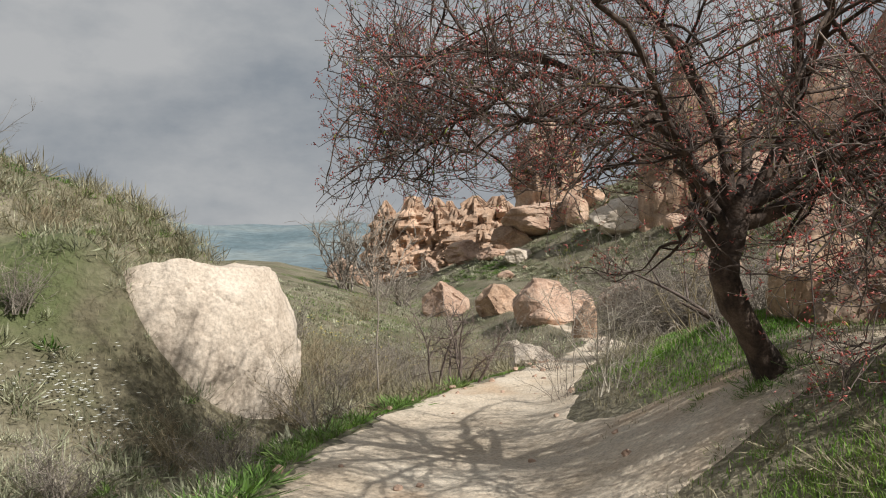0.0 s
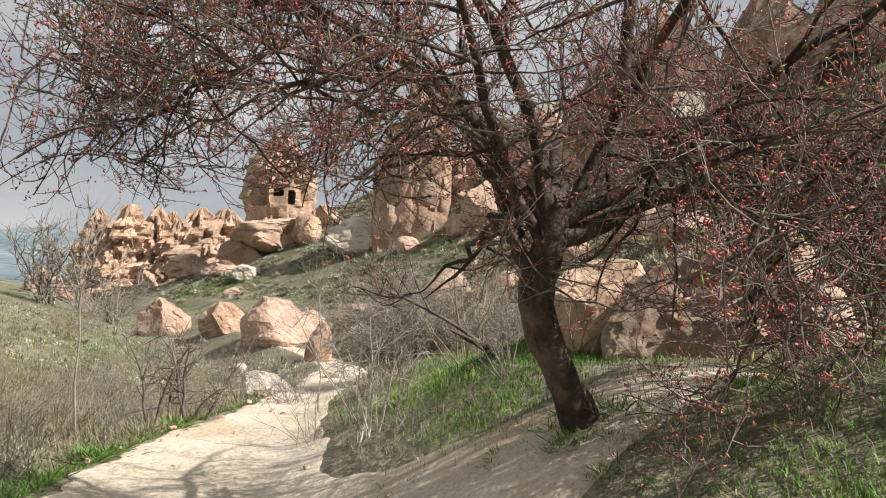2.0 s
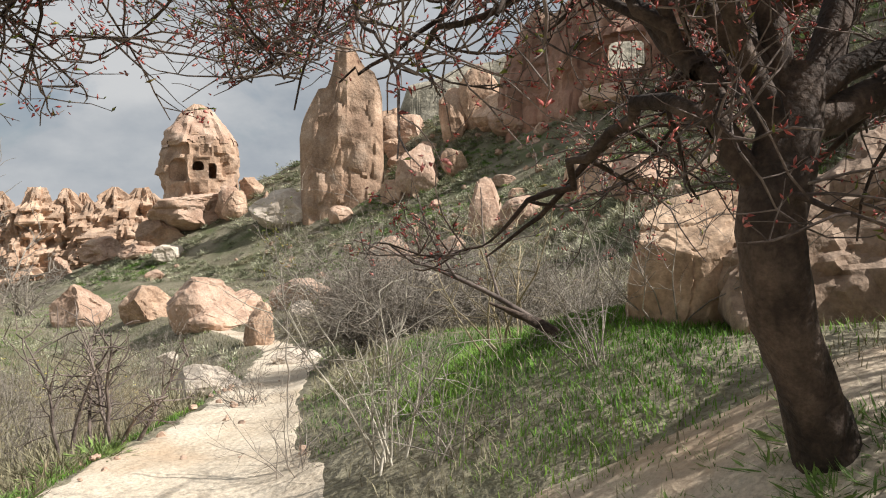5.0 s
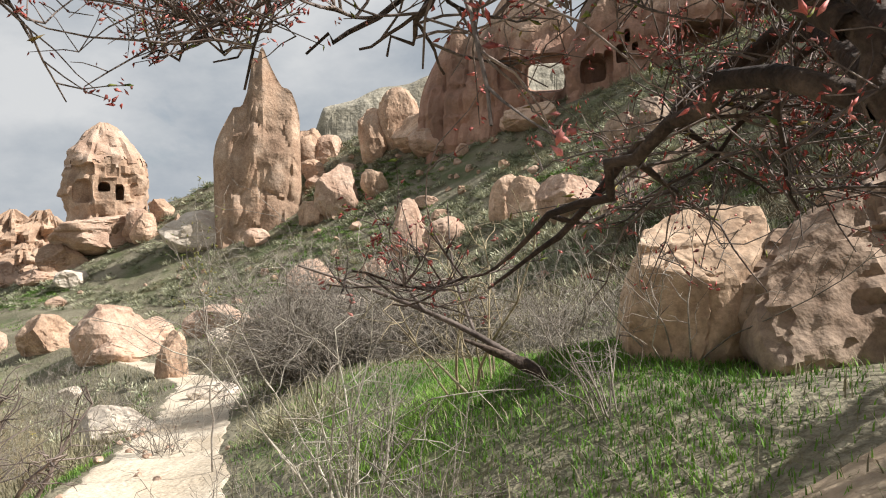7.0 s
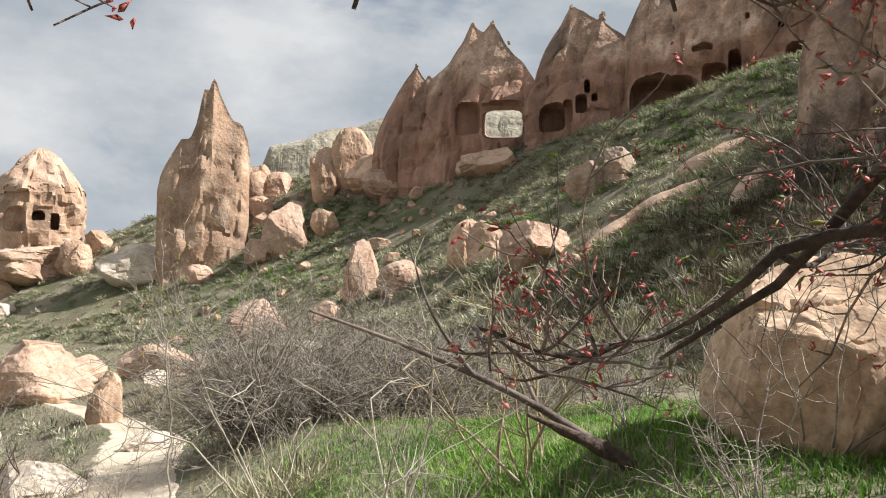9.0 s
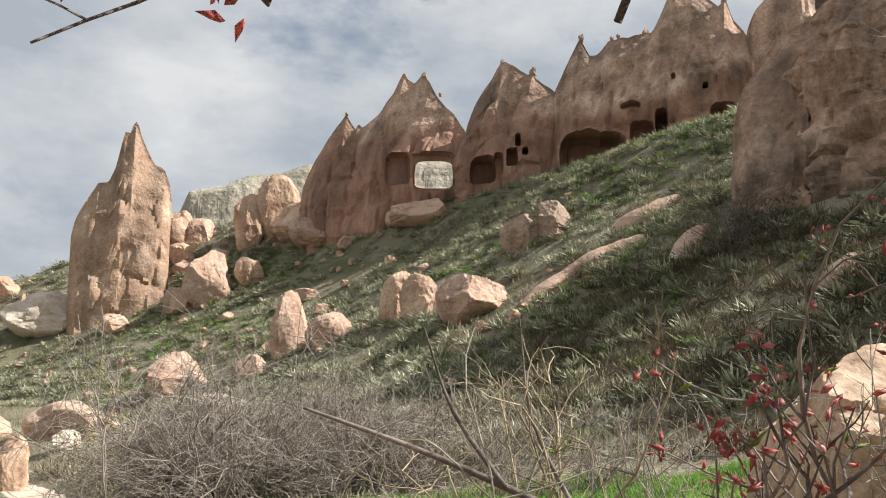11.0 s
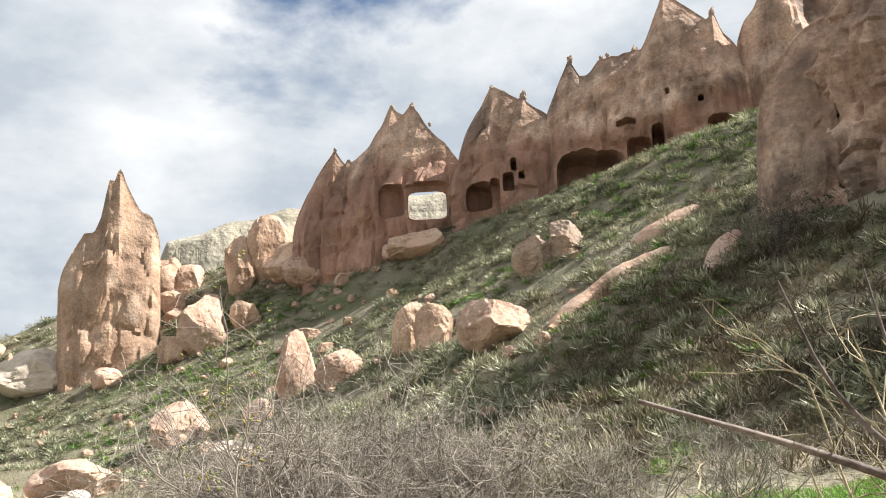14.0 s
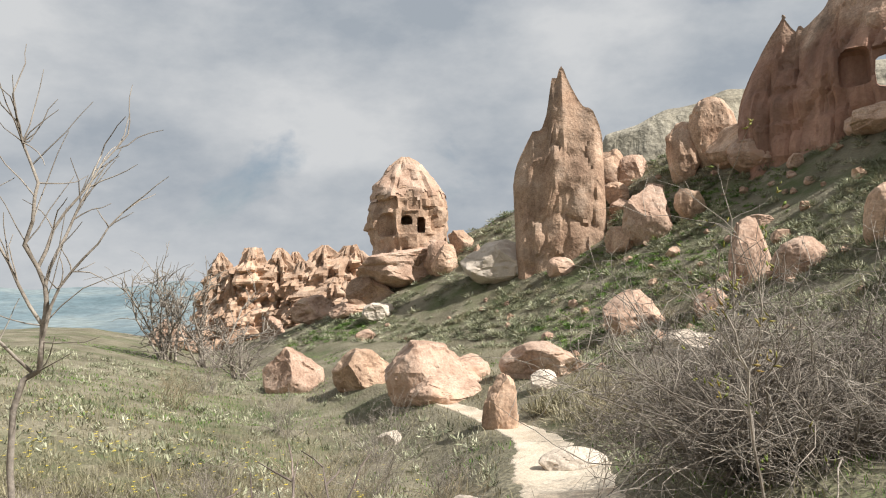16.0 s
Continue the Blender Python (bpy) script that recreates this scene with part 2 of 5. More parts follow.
def hill_foot(y):
    acc = 0
    for d in (-4, -2, 0, 2, 4):
        acc = acc + np.interp(np.asarray(y, float) + d, [-60, 0, 6, 12, 18, 24, 34, 45, 56, 62, 68, 76, 100, 160],
                              [9, 9, 9.5, 11, 12, 13.2, 16.2, 15.5, 11.5, 9.5, 11, 12, 12, 12])
    return acc / 5


def height(x, y):
    x, y = np.asarray(x, float), np.asarray(y, float)
    pz = 0
    for d in (-1.5, -0.75, 0, 0.75, 1.5):
        pz = pz + np.interp(y + d, PATH_Y, PATH_Z) / 5
    w = np.interp(y, PATH_Y, PATH_W)
    s = x - path_centre(y)
    z = pz + 0.05 * np.clip(np.abs(s) / w, 0, 1) ** 2
    # bank on the tree's side
    z = z + lerp(y, [-10, 0, 5.4, 8, 10, 13, 20, 30], [0.7, 0.8, 0.8, 0.78, 0.5, 0.45, 0.5, 0.4]) * 1.22 * ss(w * 0.4, w + 1.9, s)
    z = z + 0.36 * ss(w + 1.1, w + 2.8, s) * (1 - ss(3, 6, y))
    # gully and meadow on the other side
    q = -s - w
    gully = lerp(q, [0, 0.25, 1.5, 3.2, 6, 12, 25, 60], [0, -0.06, -0.62, -0.75, -0.35, 0.55, 0.9, 0.4])
    gully_near = lerp(q, [0, 0.5, 1.5, 3, 6, 12, 60], [0, 0.02, -0.25, -0.2, 0.4, 1.6, 1.6])
    near = 1 - ss(2, 7, y)
    left = gully_near * near + gully * (1 - near)
    left = left + 0.9 * ss(12, 30, y) * ss(2, 14, q)
    left = left + 4.6 * np.exp(-(((x + 7.5) / 5.6) ** 2 + ((y - 12.4) / 5.0) ** 2)) * ss(0.2, 3.2, q) + 1.15 * np.exp(-(((x + 2.2) / 1.9) ** 2 + ((y - 14.3) / 1.6) ** 2)) + 1.1 * np.exp(-(((x + 2.35) / 0.9) ** 2 + ((y - 9.7) / 0.9) ** 2))
    z = z + np.where(q > 0, left, 0)
    # hillside
    u = x - hill_foot(y)
    steep = lerp(u, [-3, 0, 3, 8, 13, 16, 19, 22, 30, 70, 200], [0, 0.25, 1.3, 4.1, 7.2, 9.7, 10.8, 11.2, 12.0, 15, 17])
    z = z + steep * (1 - ss(95, 190, y)) * (1 + 0.0 * x)
    # beyond the crest the land falls away
    crest = np.interp(y, [20, 30, 36, 44, 50, 56, 64, 76, 90, 120], [80, 56, 38.5, 35, 30.5, 24.5, 20.5, 13, 4, -14])
    z = z - 0.5 * np.clip(x - crest, 0, 45) * ss(0, 4, x - crest)
    # unevenness away from the path
    rough = np.clip((np.abs(s) - w) / 1.5, 0, 1)
    z = z + rough * (0.07 * wob(x, y, 1.4) + 0.10 * wob(x, y, 0.55, 2.0) * np.clip((np.abs(s) - w) / 4, 0, 1)) + 0.014 * wob(x, y, 3.5, 1.0)
    # the valley and the hills beyond it
    far = ss(70, 330, np.hypot(x - 6, y - 10)) * (1 - ss(20, 160, x - 0.2 * y))
    z = z - 46 * far
    return z


def h1(x, y):
    return float(height(x, y))


# ---- builders ----
def mesh_object(name, verts, faces, mat, smooth=True):
    me = bpy.data.meshes.new(name)
    me.from_pydata([tuple(v) for v in verts], [], faces)
    me.materials.append(mat)
    if smooth:
        me.polygons.foreach_set("use_smooth", [True] * len(me.polygons))
    me.update()
    return new(name, me)


def fast_mesh(name, verts, tris, mat, smooth=False):
    """A mesh of many triangles straight from arrays."""
    v, f = np.asarray(verts, np.float32), np.asarray(tris, np.int32)
    me = bpy.data.meshes.new(name)
    me.vertices.add(len(v))
    me.vertices.foreach_set("co", v.ravel())
    me.loops.add(f.size)
    me.loops.foreach_set("vertex_index", f.ravel())
    k = f.shape[1]
    me.polygons.add(len(f))
    me.polygons.foreach_set("loop_start", np.arange(0, f.size, k, dtype=np.int32))
    me.polygons.foreach_set("loop_total", np.full(len(f), k, np.int32))
    if smooth:
        me.polygons.foreach_set("use_smooth", np.ones(len(f), bool))
    me.materials.append(mat)
    me.update(calc_edges=True)
    return new(name, me)


def fbm(p, octaves=4):
    return noise.fractal(p, 1.0, 2.0, octaves)


def bulge(bm, amount, freq, seed, ridges=0.0):
    """Push vertices along their normals by noise."""
    off = Vector((seed * 7.3, seed * 3.1, seed * 5.7))
    bm.normal_update()
    moves = []
    for v in bm.verts:
        d = fbm(v.co * freq + off) * amount
        if ridges:
            d -= abs(noise.noise(v.co * freq * 2.2 + off)) * ridges
        moves.append(v.normal * d)
    for v, m in zip(bm.verts, moves):
        v.co += m


def finish(name, bm, mat, at=(0, 0, 0), rz=0.0, smooth=True):
    me = bpy.data.meshes.new(name)
    if smooth:
        for f in bm.faces:
            f.smooth = True
        bm.normal_update()
        for e in bm.edges:
            e.smooth = len(e.link_faces) == 2 and e.calc_face_angle(0.0) < 0.42
    bm.to_mesh(me)
    bm.free()
    me.materials.append(mat)
    ob = new(name, me)
    ob.matrix_world = pose(*at, 0, 0, rz)
    return ob


def boulder(name, x, y, w, d, h, mat, label, seed, sink=0.25, cuts=5, taper=0.0, sub=4, rz=0.0, lean=(0, 0), rough=0.16, category="boulder", group="", top=None, flat=0.0, breaks=(0.5, 0.8)):
    """A weathered block: a ball squared off by a few flat breaks, roughened and sunk into the ground."""
    r = random.Random(seed)
    bm = bmesh.new()
    bmesh.ops.create_icosphere(bm, subdivisions=sub, radius=1.0)
    planes = []
    if flat:
        planes.append((Vector((0.08, 0.05, 1)).normalized(), flat))
    for _ in range(cuts + 4):
        n = Vector((r.uniform(-1, 1), r.uniform(-1, 1), r.uniform(-0.25, 0.9))).normalized()
        planes.append((n, r.uniform(*breaks)))
    off = Vector((seed * 1.7, seed * 2.9, seed * 0.7))
    for v in bm.verts:
        c = v.co.copy()
        for n, k in planes:
            over = c.dot(n) - k
            if over > 0:
                c -= n * over
        n0 = v.co.normalized()
        c += n0 * (fbm(v.co * 1.3 + off) * rough + fbm(v.co * 4.5 + off, 4) * rough * 0.4 - max(0.0, 0.07 - abs(noise.noise(v.co * 1.9 - off))) * rough * 6 + (noise.cell(v.co * 2.2 + off) - 0.5) * rough * 0.5)
        t = (c.z + 1) / 2
        k = 1 - taper * max(0, t)
        v.co = Vector((c.x * k * w / 2 + lean[0] * t, c.y * k * d / 2 + lean[1] * t, c.z * h / 2))
    zs = [v.co.z for v in bm.verts]
    lo, hi = min(zs), max(zs)
    for v in bm.verts:
        v.co.z = (v.co.z - lo) * (h * (1 + sink)) / (hi - lo) - h * sink
    base = h1(x, y) if top is None else top - h
    ob = finish(name, bm, mat, (x, y, base), rz)
    return tagged(ob, label, category, group)


def chimney(name, x, y, radius, height_m, mat, label, seed, profile=((0, 1), (0.5, 0.8), (0.85, 0.35), (1, 0.04)), squash=1.0, lean=(0, 0), rz=0.0,
            flute=0.12, rough=0.10, rings=64, seg=84, sink=1.5, category="rock cone", group="", base=None, ledge=0.04, block=0.05, crag=0.05):
    """A lofted rock cone: rings after a profile of (share of height, share of radius), fluted and roughened."""
    off = Vector((seed * 3.7, seed * 1.9, seed * 2.3))
    hs, rs = [p[0] for p in profile], [p[1] for p in profile]
    bm = bmesh.new()
    z0 = -sink
    loops = []
    for i in range(rings + 1):
        f = i / rings
        z = z0 + (height_m - z0) * f
        hh = max(0.0, z / height_m)
        rr = float(np.interp(hh, hs, rs)) * radius
        ring = []
        for j in range(seg):
            a = 2 * math.pi * j / seg
            ux, uy = math.cos(a), math.sin(a)
            p3 = Vector((ux * radius, uy * radius, z)) * (1.6 / radius)
            n = fbm(Vector((p3.x * 1.0, p3.y * 1.0, p3.z * 0.22)) + off, 4) * flute + fbm(p3 * 1.5 + off, 5) * rough
            n += ledge * noise.noise(Vector((seed * 1.3 + ux * 0.6, uy * 0.6, z * 0.8 + seed))) + ledge * 0.5 * noise.noise(Vector((ux, uy, z * 2.3 + seed)))
            n += block * (noise.cell(Vector((p3.x * 1.3, p3.y * 1.3, p3.z * 0.9)) + off) - 0.5) + block * 0.6 * (noise.cell(p3 * 2.6 + off) - 0.5)
            n -= abs(noise.noise(Vector((p3.x * 2.1, p3.y * 2.1, p3.z * 0.35)) - off)) * flute * 0.6
            vd = noise.voronoi(Vector((p3.x * 1.5, p3.y * 1.5, p3.z * 0.8)) + off)[0]
            n += crag * (0.45 - vd[0]) - crag * 1.3 * max(0.0, 0.12 - (vd[1] - vd[0])) * 6
            k = rr * (1 + n * 1.25) + radius * n * 0.2 * (1 - hh)
            k = max(k, 0.01)
            ring.append(bm.verts.new((ux * k + lean[0] * hh * hh, uy * k * squash + lean[1] * hh * hh, z + radius * 0.06 * noise.noise(p3 * 2 + off))))
        loops.append(ring)
    for i in range(rings):
        a, b = loops[i], loops[i + 1]
        for j in range(seg):
            bm.faces.new((a[j], a[(j + 1) % seg], b[(j + 1) % seg], b[j]))
    bm.faces.new(list(reversed(loops[0])))
    bm.faces.new(loops[-1])
    zb = h1(x, y) if base is None else base
    ob = finish(name, bm, mat, (x, y, zb), rz)
    return tagged(ob, label, category, group)


def cutter(p, toward, w, h, depth, seed=0, arch=0.35, ahead=2.5, pitch=0.0):
    """A hollow's shape: a box with an arched head, its axis from p towards the open."""
    bm = bmesh.new()
    n = 14
    prof = []
    for i in range(n):
        a = 2 * math.pi * i / n
        cx, cz = math.cos(a), math.sin(a)
        e = 0.35 if cz < 0 else 0.35 + arch
        prof.append((math.copysign(abs(cx) ** e, cx) * w / 2, math.copysign(abs(cz) ** e, cz) * h / 2))
    d = Vector((toward[0] - p[0], toward[1] - p[1], 0)).normalized()
    side = Vector((d.y, -d.x, 0))
    rows = []
    for k, sc in ((ahead, 1.0), (0.0, 1.0), (-depth * 0.7, 0.97), (-depth, 0.8)):
        rows.append([bm.verts.new(Vector(p) + d * k + side * (u * sc * (1 + 0.06 * noise.noise(Vector((i + seed, k, 3.1))))) + Vector((0, 0, v * sc - k * pitch))) for i, (u, v) in enumerate(prof)])
    for a, b in zip(rows, rows[1:]):
        for j in range(n):
            bm.faces.new((a[j], a[(j + 1) % n], b[(j + 1) % n], b[j]))
    bm.faces.new(list(reversed(rows[0])))
    bm.faces.new(rows[-1])
    bmesh.ops.recalc_face_normals(bm, faces=bm.faces)
    me = bpy.data.meshes.new("cut")
    bm.to_mesh(me)
    bm.free()
    return new("cut", me)


def carve(ob, cuts):
    """Hollow ob by the cutters, which then go."""
    for c in cuts:
        before = len(ob.data.polygons)
        for solver in ("EXACT", "FAST"):
            m = ob.modifiers.new("carve", "BOOLEAN")
            m.operation, m.object, m.solver = "DIFFERENCE", c, solver
            bpy.context.view_layer.update()
            me = bpy.data.meshes.new_from_object(ob.evaluated_get(bpy.context.evaluated_depsgraph_get()))
            ob.modifiers.clear()
            if len(me.polygons) > before * 0.6 and len(me.polygons) != before:
                ob.data = me
                break
    for c in cuts:
        bpy.data.objects.remove(c)
    return ob


def bezier(pts, n):
    """A smooth line through the points (Catmull-Rom)."""
    p = [Vector(q) for q in pts]
    p = [p[0] * 2 - p[1], *p, p[-1] * 2 - p[-2]]
    out_ = []
    seg = len(p) - 3
    for i in range(n):
        t = i / (n - 1) * seg
        k = min(int(t), seg - 1)
        t -= k
        a, b, c, d = p[k:k + 4]
        out_.append(0.5 * ((2 * b) + (c - a) * t + (2 * a - 5 * b + 4 * c - d) * t * t + (3 * b - a - 3 * c + d) * t ** 3))
    return [tuple(v) for v in out_]


EYE = (1.2, 7.0)      # where the hollows are looked into from

# ---- ground sheet ----
def spread(n, near, reach, c):
    """Coordinates that are close together round c and widen towards the horizon."""
    u = np.linspace(-1, 1, n)
    lo, hi = 1.0, 20.0
    for _ in range(60):
        b = (lo + hi) / 2
        a = reach / math.sinh(b)
        if a * b * 2 / n > near:
            lo = b
        else:
            hi = b
    return c + reach / math.sinh(b) * np.sinh(b * u)


gx, gy = spread(460, 0.11, 3400, 3.5), spread(480, 0.11, 3400, 9.5)
GX, GY = np.meshgrid(gx, gy)
GZ = height(GX, GY)
nx, ny = len(gx), len(gy)
idx = np.arange(nx * ny).reshape(ny, nx)
quads = np.stack([idx[:-1, :-1], idx[:-1, 1:], idx[1:, 1:], idx[1:, :-1]], -1).reshape(-1, 4)
ground = fast_mesh("ground", np.stack([GX, GY, GZ], -1).reshape(-1, 3), quads, M_GROUND, True)
tagged(ground, "grassy and stony ground of a dry valley", "ground", kind="structure")

LOBE_Y, LOBE = [-12, 2, 3.2, 3.9, 4.3, 4.55, 4.75, 4.9, 5.1, 5.4, 5.8, 6.2, 6.8, 7.5, 8.4], [1.0, 0.9, 0.78, 0.74, 0.76, 1.0, 1.6, 2.2, 2.75, 2.85, 2.2, 1.6, 1.15, 1.05, 1.0]   # the sandy lobe round the tree
# the trodden path, a thin crust over the ground with ragged edges
ys = np.arange(-12, 31, 0.09)
ss_ = np.linspace(-1, 1, 41)
PV = []
for yy in ys:
    w, c = float(np.interp(yy, PATH_Y, PATH_W)), float(path_centre(yy))
    wl_ = w * (1 + 0.10 * float(wob(yy * 1.7, 3.0, 1.0)) + 0.07 * float(wob(yy * 4.1, 1.0, 1.3, 2.0)))
    wr_ = w * (1 + 0.12 * float(wob(yy * 1.3, 9.0, 1.0, 1.0)) + 0.08 * float(wob(yy * 3.7, 5.0, 1.2)))
    wr_ *= float(np.interp(yy, LOBE_Y, LOBE)) * (1 + 0.022 * math.sin(yy * 5.1) + 0.012 * math.sin(yy * 13.7 + 1.0))
    wl_ *= 1 + 0.035 * math.sin(yy * 7.3) + 0.03 * math.sin(yy * 17.9 + 2.0)
    for q in ss_:
        x = c + q * (wr_ if q > 0 else wl_ * 0.95)
        z = h1(x, yy) + 0.03 * (1 - abs(q) ** 6) - 0.02 * (abs(q) > 0.97) + 0.018 * float(wob(x * 2.2, yy * 3.0, 2.0, 4.0)) * (1 - q * q)
        PV.append((x, yy, z))
k = len(ss_)
idx = np.arange(len(PV)).reshape(len(ys), k)
quads = np.stack([idx[:-1, :-1], idx[:-1, 1:], idx[1:, 1:], idx[1:, :-1]], -1).reshape(-1, 4)
path = fast_mesh("path", PV, quads, M_PATH, True)
tagged(path, "pale trodden footpath of sandy tuff", "path", kind="structure")
# ---- rocks ----
boulder("boulder", -1.5, 10.6, 2.4, 2.0, 2.5, M_WHITE, "smooth cream tuff boulder bulging out of the gully bank", 11, cuts=-3, rough=0.04, sub=6, top=1.44, taper=-0.3, flat=0.72)
boulder("boulder", -2.35, 9.75, 0.75, 0.6, 0.6, M_WHITE, "cream tuff ledge half buried in the bank", 15, cuts=3, rough=0.1, top=1.08)
boulder("boulder", 4.7, 7.32, 1.12, 1.02, 1.0, M_TAN, "angular pinkish tuff boulder beside the tree", 12, cuts=3, rough=0.045, sub=6, top=1.62, flat=0.62)
boulder("boulder", 5.5, 6.3, 3.0, 2.4, 1.45, M_DARKROCK, "large sloping grey-brown tuff boulder in shade", 13, cuts=6, rough=0.08, taper=0.34, sub=6, top=2.08)
SLOPE = [(20.3, 30.8, 1.5, 2.3, "P"), (20.1, 28.7, 1.35, 1.1, "P"), (24.7, 43.8, 2.4, 2.7, "P"), (23.6, 44.4, 1.4, 1.3, "K"), (26.5, 42.3, 1.3, 1.3, "K"),
         (20.8, 26.1, 1.2, 1.6, "K"), (20.2, 24.4, 1.1, 1.4, "K"), (18.8, 21.1, 1.55, 1.2, "P"), (17.9, 34.4, 1.9, 1.5, "P"), (18.6, 31.0, 1.1, 0.9, "P"),
         (14.4, 26.8, 1.8, 0.9, "W"), (23.5, 22.9, 1.3, 1.1, "D"), (23.9, 22.0, 1.2, 1.1, "D"), (31.0, 36.5, 1.2, 0.8, "P"), (30.0, 41.7, 2.2, 1.3, "P"),
         (27.2, 52.0, 2.2, 2.6, "K"), (29.5, 46.7, 2.3, 2.9, "K"), (30.6, 46.0, 2.0, 3.2, "K"), (30.6, 43.6, 3.0, 1.9, "K"), (20.1, 51.2, 3.4, 2.0, "W"),
         (14.4, 56.2, 1.9, 0.95, "W"), (9.4, 32.3, 2.5, 1.75, "P"), (9.3, 30.9, 1.7, 0.8, "P"), (10.4, 32.6, 1.4, 0.9, "P"), (8.7, 38.1, 1.8, 1.35, "K"),
         (7.1, 43.3, 2.2, 1.9, "P"), (8.35, 24.7, 0.75, 1.2, "K"), (12.2, 30.3, 1.9, 1.0, "P"), (4.05, 15.2, 0.85, 0.48, "W"), (27.0, 50.0, 1.5, 1.2, "K"),
         (28.3, 50.5, 1.7, 1.6, "P"), (26.2, 48.6, 1.0, 0.8, "P"), (25.2, 50.4, 1.3, 1.5, "K"), (30.9, 42.3, 1.5, 1.4, "P"), (27.9, 47.4, 0.9, 0.7, "P"),
         (19.0, 57.2, 1.6, 1.7, "K"), (20.2, 55.0, 1.0, 1.2, "K"), (21.5, 46.8, 1.2, 0.9, "P"), (6.9, 28.4, 0.5, 0.35, "W"), (29.6, 38.8, 0.9, 0.6, "P"),
         (16.2, 30.4, 0.8, 0.5, "P"), (25.0, 36.0, 0.9, 0.5, "P"), (23.4, 33.0, 0.7, 0.5, "K"), (10.8, 27.6, 0.9, 0.5, "W"), (12.6, 52.6, 1.0, 0.6, "P")]
KIND = {"P": (M_PALE, "pale pink tuff boulder on the scrubby slope"), "K": (M_PINK, "reddish tuff boulder on the scrubby slope"),
        "W": (M_WHITE, "cream-white tuff boulder on the ground"), "D": (M_DARKROCK, "dark lichened boulder on the scrubby slope")}
for i, (x, y, w, h, kd) in enumerate(SLOPE):
    m, lab = KIND[kd]
    boulder("boulder", x, y, w * 1.3, w * (0.9 + 0.5 * ((i * 37) % 10) / 10), h * 0.95, m, lab, 40 + i, group="boulders on the slope", rz=i * 47 % 360, rough=0.065, cuts=3, sub=5, lean=(0.16 * h * math.sin(i * 1.7), 0.14 * h * math.cos(i * 2.3)), sink=0.4, breaks=(0.6, 0.88))
rs = random.Random(31)
for i in range(90):
    y = rs.uniform(16, 54)
    x = float(hill_foot(y)) + rs.uniform(-1.5, 15)
    s = rs.uniform(0.14, 0.42) * (1.6 if rs.random() < 0.12 else 1.0)
    boulder("stone", x, y, s * 1.5, s * 1.3, s * 0.8, M_PALE if i % 3 else M_PINK, "small pale tuff stone among the scrub", 500 + i, sub=3, cuts=5, sink=0.35, rz=i * 71 % 360, category="stone", group="scattered stones")


def slab(line, wide, thick, mat, label, seed):
    """A long rock bed that breaks out of the slope along a plan line."""
    n, sides = 40, 16
    q = bezier([(x, y, 0.0) for x, y in line], n)
    off = Vector((seed * 1.3, seed * 2.7, 0.4))
    V, F = [], []
    for i, (x, y, _) in enumerate(q):
        ax, ay, bx_, by_ = *q[max(0, i - 1)][:2], *q[min(n - 1, i + 1)][:2]
        g = math.hypot(bx_ - ax, by_ - ay)
        nx_, ny_ = -(by_ - ay) / g, (bx_ - ax) / g
        t = i / (n - 1)
        e = max(0.05, math.sin(math.pi * min(1, max(0, t * 0.94 + 0.03))) ** 0.5)
        for k in range(sides):
            a = 2 * math.pi * k / sides
            p = Vector((x, y, a))
            r_ = 1 + 0.35 * noise.noise(Vector((x * 0.9, y * 0.9, math.cos(a))) + off) + 0.12 * noise.noise(Vector((x * 3, y * 3, math.sin(a) * 2)) + off)
            u, w = math.cos(a) * wide / 2 * e * r_, math.sin(a) * thick * e * r_
            V.append((x + nx_ * u, y + ny_ * u, h1(x + nx_ * u, y + ny_ * u) + w))
    for i in range(n - 1):
        for k in range(sides):
            F.append((i * sides + k, i * sides + (k + 1) % sides, (i + 1) * sides + (k + 1) % sides, (i + 1) * sides + k))
    F += [tuple(range(sides)), tuple((n - 1) * sides + k for k in reversed(range(sides)))]
    return tagged(mesh_object("rock_slab", V, F, mat), label, "rock slab", "slabs")


for i, (line, wide, thick) in enumerate([([(18.2, 19.0), (19.8, 18.4), (20.6, 16.9)], 0.9, 0.38), ([(18.5, 15.1), (19.2, 15.0), (19.9, 14.9)], 0.7, 0.4), ([(22.0, 18.7), (22.5, 17.9), (23.2, 17.2)], 0.8, 0.3), ([(15.3, 10.9), (15.7, 10.7), (16.1, 10.6)], 0.5, 0.3)]):
    slab(line, wide, thick, M_PALE, "long pale tuff slab bedded in the slope", 90 + i)
# pale rock beside the path's bend
boulder("boulder", 7.0, 19.0, 1.0, 0.8, 0.3, M_WHITE, "flat cream tuff hump at the path's bend", 120, rough=0.06, cuts=2)

def along(line, d):
    """Plan points and outward (left-hand) normals at distances d along a plan line, its corners eased."""
    p = np.asarray(line, float)
    cum = np.concatenate([[0], np.cumsum(np.hypot(*np.diff(p, axis=0).T))])
    d = np.asarray(d, float)

    def at(q):
        k = np.clip(np.searchsorted(cum, q) - 1, 0, len(cum) - 2)
        t = ((q - cum[k]) / (cum[k + 1] - cum[k]))[..., None]
        return p[k] * (1 - t) + p[k + 1] * t
    c = sum(at(d + e) for e in (-0.9, -0.45, 0.0, 0.45, 0.9)) / 5
    g = at(d + 1.2) - at(d - 1.2)
    g /= np.hypot(g[..., 0], g[..., 1])[..., None]
    return c, np.stack([g[..., 1], -g[..., 0]], -1)


